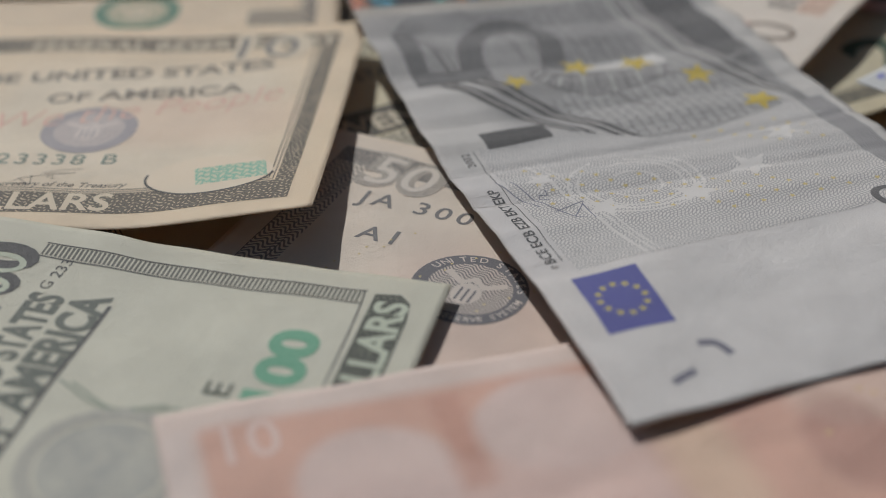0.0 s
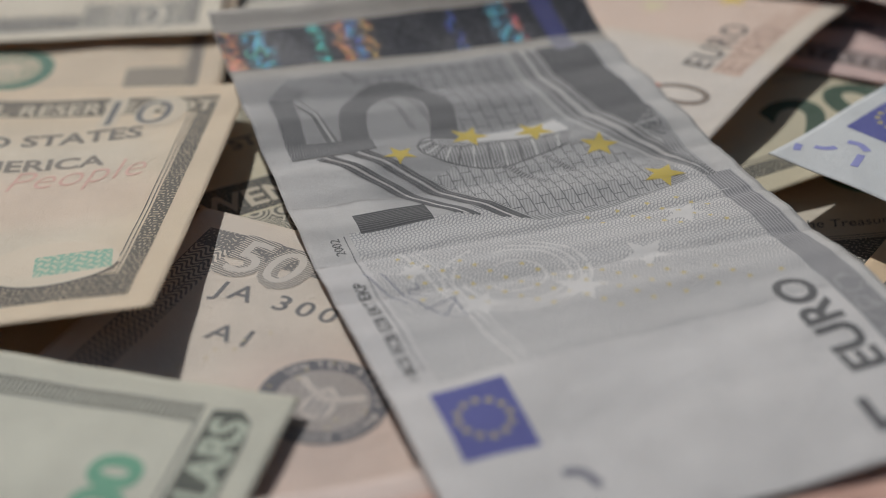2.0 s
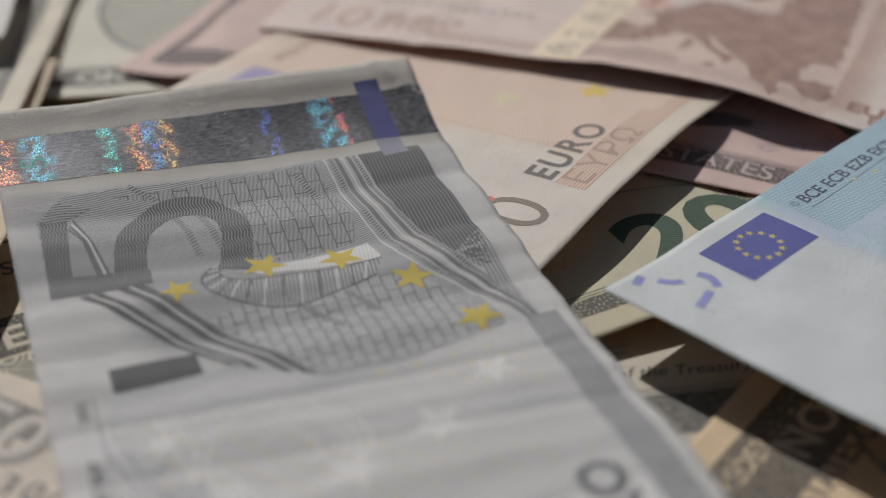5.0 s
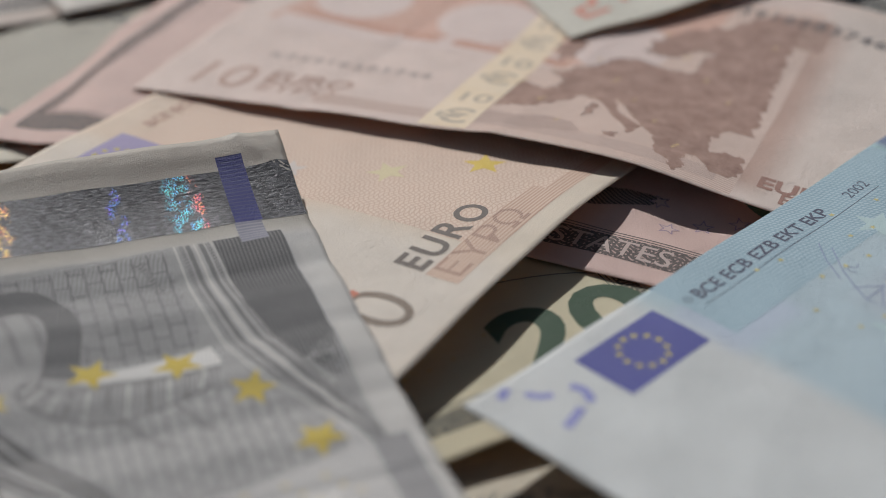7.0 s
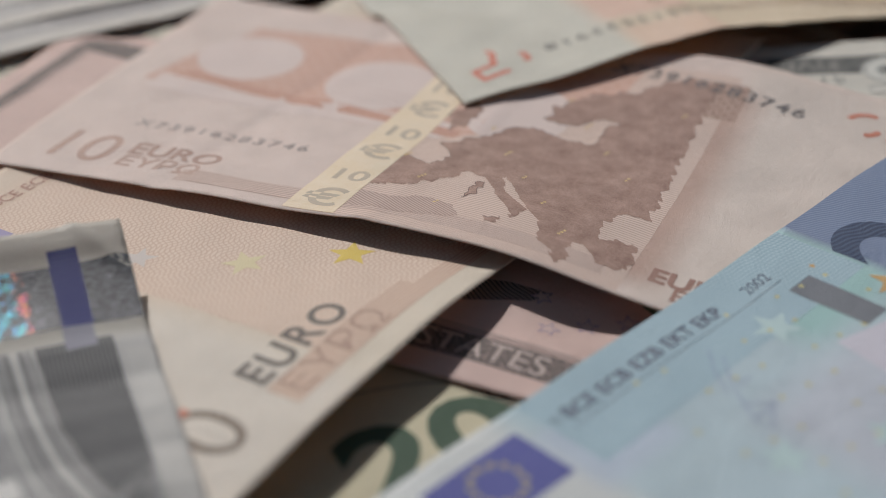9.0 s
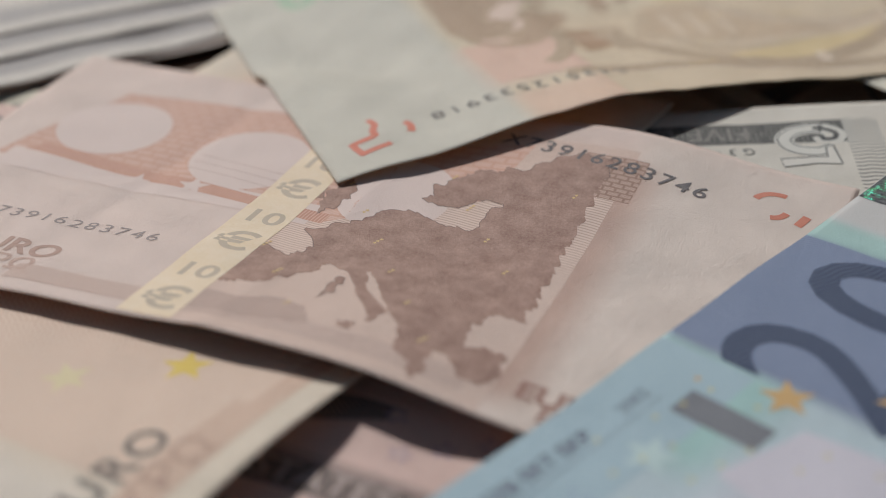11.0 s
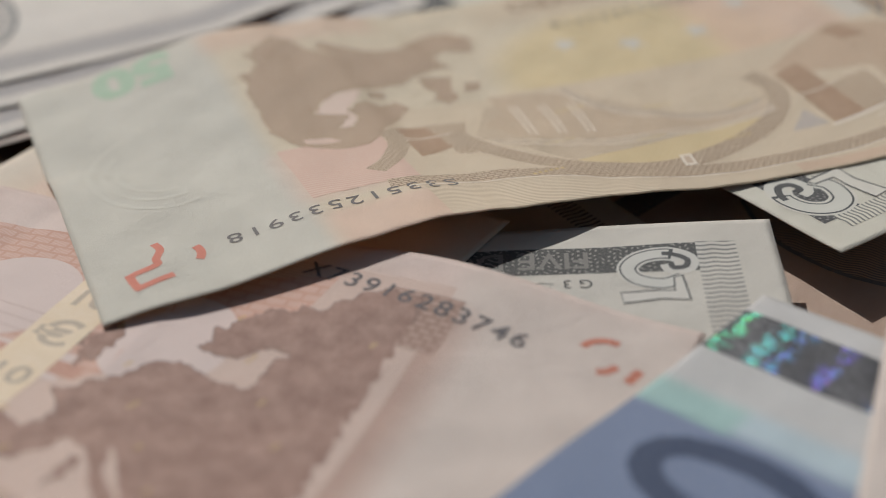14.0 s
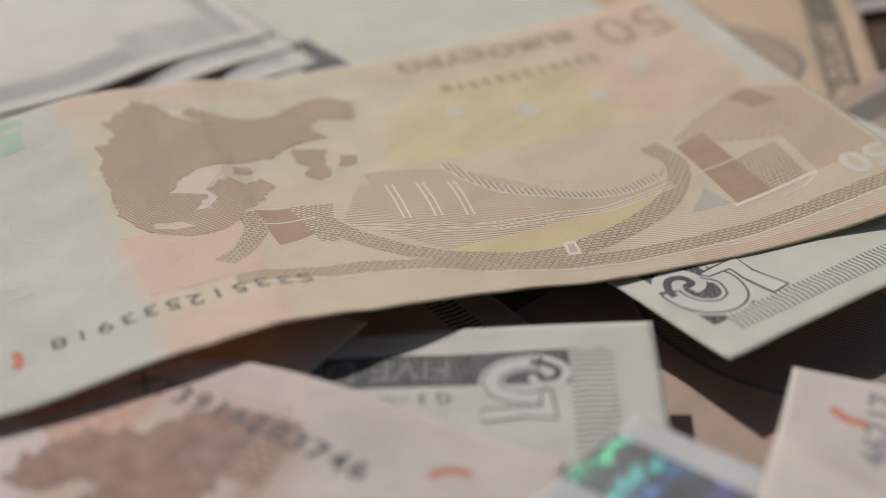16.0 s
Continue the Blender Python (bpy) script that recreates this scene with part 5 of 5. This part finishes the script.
for k, w in ((0.0, 0.5), (-1.2, 0.25), (-2.0, 0.25)):
    n.band("thread_line", [(28, 46.3 + k), (40, 48.1 + k), (58, 50.8 + k)], w, pale, 1)
n.stars("gold_speck", [(34 + (k * 3.7) % 24, 9 + (k * 7.1) % 44, 0.5, k * 9) for k in range(70)], ink((0.60, 0.50, 0.18)), 2)
# the engraved archway, course by course
etch = ink((0.10, 0.10, 0.105), (0.44, 0.44, 0.44), "lines", 0.42, 0, 0.5, 0.06, 4.0)
etch2 = ink((0.10, 0.10, 0.105), (0.42, 0.42, 0.42), "lines", 0.5, 25, 0.55)
line_dark, line_pale = ink((0.08, 0.08, 0.085)), ink((0.60, 0.60, 0.595))
hatch = ink((0.15, 0.15, 0.155), (0.48, 0.48, 0.48), "lines", 0.36, 8, 0.45, 0.05, 5.0)
n.poly("arch_print", [(58, 31), (64, 38), (73, 41.7), (82, 47), (84, 58.6), (98, 58.2), (102, 54), (103, 18), (88.6, 16.6), (76.8, 13.4), (68, 9), (60, 8), (57.6, 20)], hatch, 1, "engraved grey archway")
n.poly("masonry_print", [(100.8, 48), (102.4, 20), (89, 18.4), (84.2, 19.4), (82, 34.6), (88, 31.6), (96, 33)], ink((0.07, 0.07, 0.075), (0.40, 0.40, 0.405), "mesh", 2.0, 0, 0.13), 2)
n.poly("masonry_print", [(73.2, 41), (59.4, 31.6), (58.4, 20), (60, 10.6), (69, 11.6), (75, 15.6), (75.2, 19.7), (73.0, 30.4), (75.2, 36.4)], ink((0.09, 0.09, 0.095), (0.50, 0.50, 0.50), "mesh", 1.6, 0, 0.18), 2)
arch_low = curve([(83.6, 38.6), (81, 40.4), (78, 39.8), (75.2, 36.2), (73.0, 30.4), (74.2, 24), (75.4, 19.4)], 42)
arch_high = curve([(83.0, 37.4), (82.0, 38.0), (80.6, 37.2), (79.6, 34.4), (79.2, 29.0), (79.0, 23), (79.2, 17.6)], 42)
n.poly("voussoir_print", arch_low + arch_high[::-1], ink((0.14, 0.14, 0.145), (0.42, 0.42, 0.42), "lines", 0.5, 80, 0.5), 3)
for k in range(3, len(arch_low) - 1, 3):
    (a, b), (c, d) = arch_low[k], arch_high[min(k, len(arch_high) - 1)]
    n.band("voussoir_joint", [(a, b), ((a + c) / 2, (b + d) / 2), (c, d)], 0.2, line_pale if k % 2 else line_dark, 4)
n.band("arch_edge", arch_low, 0.25, line_dark, 5)
n.band("arch_edge", arch_high, 0.22, line_dark, 5)
n.poly("pale_opening", [(81.4, 34.9), (83.6, 18.1), (79.2, 17.5), (80.2, 32.8)], ink((0.56, 0.56, 0.555), (0.68, 0.68, 0.67), "lines", 0.5, 80, 0.4), 5)
for k in range(6):      # the cornice beside the shaded wall
    run = curve([(103.0, 18.4 - 0.85 * k), (88.6, 17.4 - 0.95 * k), (76.8, 14.6 - 1.05 * k), (69.2, 9.9 - 0.75 * k), (59.6, 5.6 - 0.3 * k)], 40)
    n.band("moulding_print", run, 0.24 if k in (0, 3) else 0.62, line_pale if k in (0, 3) else (etch2 if k % 2 else ink((0.14, 0.14, 0.145))), 4)
n.poly("shade_print", [(103.2, 13.4), (103.2, 4.4), (90, 4.2), (80, 4.0), (72, 5.2), (77, 9.4), (89, 12.4)], ink((0.07, 0.07, 0.075), (0.20, 0.20, 0.205), "lines", 0.5, 90, 0.62), 3)
for k, t in enumerate((0.0, 0.08, 0.16, 0.24, 0.32, 0.66, 0.74, 0.83, 0.91, 1.0)):     # two bundles of mouldings under the value
    a, b, c, d = 81.7 + t, 55.1 - 6.9 * t, 64.0 - 4.9 * t, 40.6 - 8.6 * t
    n.band("moulding_print", [(a + (c - a) * q / 8, b + (d - b) * q / 8) for q in range(9)], 0.24 if k % 5 == 2 else 0.38, line_pale if k % 5 == 2 else line_dark, 4)
for k in range(4):      # the sloping rail behind the value
    n.band("moulding_print", [(97.6 - 0.7 * k, 53.6 + 0.3 * k), (92, 52.2 + 0.3 * k), (85.9 - 0.2 * k, 51.0 + 0.4 * k)], 0.28, line_pale if k == 1 else line_dark, 5)
for a in (37.0, 40.0):
    n.band("pier_print", [(96.5, a + 1.0), (91, a), (86, a - 0.6)], 0.9, etch2, 3)
for u0, v0, u1, v1 in ((102.4, 45.6, 99.4, 42.4), (101.0, 23.2, 94.8, 21.0), (74.6, 31.0, 67.0, 26.0), (73.6, 24.0, 68.4, 20.8)):
    n.band("pier_print", [(u0, v0), ((u0 + u1) / 2, (v0 + v1) / 2), (u1, v1)], 0.9, etch2, 4)
n.poly("shade_print", [(80, 4.0), (62, 4.2), (67, 6.2), (72, 6.4), (76, 8.6)], ink((0.16, 0.16, 0.165), (0.42, 0.42, 0.42), "lines", 0.5, 90, 0.5), 3)
n.stars("star_print", [(62.5, 10.7, 3.1, 12), (73.5, 15.4, 2.9, 30), (81.2, 22.4, 3.1, 5), (82.1, 32.2, 3.1, 22), (79.3, 43.6, 2.5, 0)], ink((0.62, 0.47, 0.05), (0.50, 0.42, 0.14), "lines", 0.5, 0, 0.75), 7)
wavy = ink((0.05, 0.05, 0.055), (0.27, 0.27, 0.275), "lines", 0.42, 90, 0.58, 0.14, 2.5)
n.band("value", curve([(82.4, 36.0), (85.6, 34.8), (90.2, 33.9), (94.8, 34.8), (97.4, 37.4), (97.2, 41.2), (95.0, 44.6), (91.6, 46.8), (88.0, 47.9), (83.6, 48.6)], 54), 4.0, wavy, 6, "large engraved grey value")
n.poly("value", [(82.2, 58.6), (97.8, 57.9), (97.5, 54.4), (86.5, 55.4), (85.3, 46.0), (82.0, 46.2)], wavy, 6)
n.poly("value_shade", [(97.8, 57.9), (100.8, 55.3), (99.2, 51.2), (97.5, 54.4)], etch, 5)
n.rect("tint_band", 13.4, 1.6, 60, 5.8, ink((0.20, 0.20, 0.21), (0.40, 0.40, 0.41), "lines", 0.45, 90, 0.6), 1)
n.text("currency_name", "EURO", 12.9, 7.4, 4.7, ink((0.075, 0.075, 0.08)), 3, 2.0, 1.06, 0.03)
n.text("currency_name", "\u0395\u03a5\u03a1\u03a9", 13.8, 1.9, 3.2, ink((0.22, 0.22, 0.23), (0.50, 0.50, 0.50), "lines", 0.4, 0, 0.55), 3, 0, 1.3, 0.0)
n.text("value", "5", 2.4, 4.6, 10.0, ink((0.09, 0.09, 0.10)), 3, 0, 1.15, 0.0)
smoke = ink((0.14, 0.14, 0.20))
n.band("register_mark", [(5.0, 54.2), (5.6, 52.6), (6.0, 51.0)], 1.0, smoke, 3, "dark see-through register mark")
n.band("register_mark", curve([(10.2, 48.6), (9.6, 46.6), (7.2, 45.6)], 10), 1.1, smoke, 3)
# thin grey lines that follow the creases across the note
for a, b, w in ((53.3, 58.7, 0.34), (41.7, 49.1, 0.26), (46.0, 51.5, 0.14), (68.0, 72.0, 0.14), (34.0, 31.5, 0.12)):
    n.band("dark_crease", [(a + (b - a) * k / 24 + 0.25 * math.sin(k * 1.7 + a), 62 * k / 24) for k in range(25)], w * 0.55, ink((0.47, 0.468, 0.465)), 1)
n.rect("hologram_strip", 106.0, 0.1, 115.1, 61.9, FOIL_A, 2, "dark mirror-like hologram strip with painted spectral flashes")
n.text("hologram_value", "5", 108.6, 55.0, 3.6, ink((0.10, 0.45, 0.36)), 3, 0, 1.1, -0.01)
n.rect("blue_value", 106.0, 6.0, 117.0, 9.6, ink((0.02, 0.025, 0.20), (0.05, 0.06, 0.20), "lines", 0.6, 0, 0.7), 3)
n.rect("blue_value", 101.6, 6.2, 106.0, 9.8, ink((0.22, 0.22, 0.30), (0.36, 0.36, 0.40), "lines", 0.6, 0, 0.6), 4)
made.append(n.build())

# pale note at the near right
n = Note("euro_banknote", "pale rose euro banknote with a red register mark", 127, 67, 159.4, 248.3, -21.9,
         [[12, 12, 12], [12, 12, 12], [12, 12, 12]], (0.70, 0.64, 0.60), ripple=0.2, seed=37)
n.ring("register_mark", 8.5, 63.0, 4.0, 1.2, red, 3, 215, 280, label="red see-through register mark")
n.band("register_mark", [(13, 62.5), (14.5, 63.2), (16, 63.6)], 1.2, red, 3)
n.text("serial_number", "46217", 12, 52, 3.0, ink((0.28, 0.27, 0.30)), 3, 90, 1.2, 0.02)
n.wash(n.area(20, 0, 130, 67, 6), (0.68, 0.50, 0.42), 0.5)
made.append(n.build())
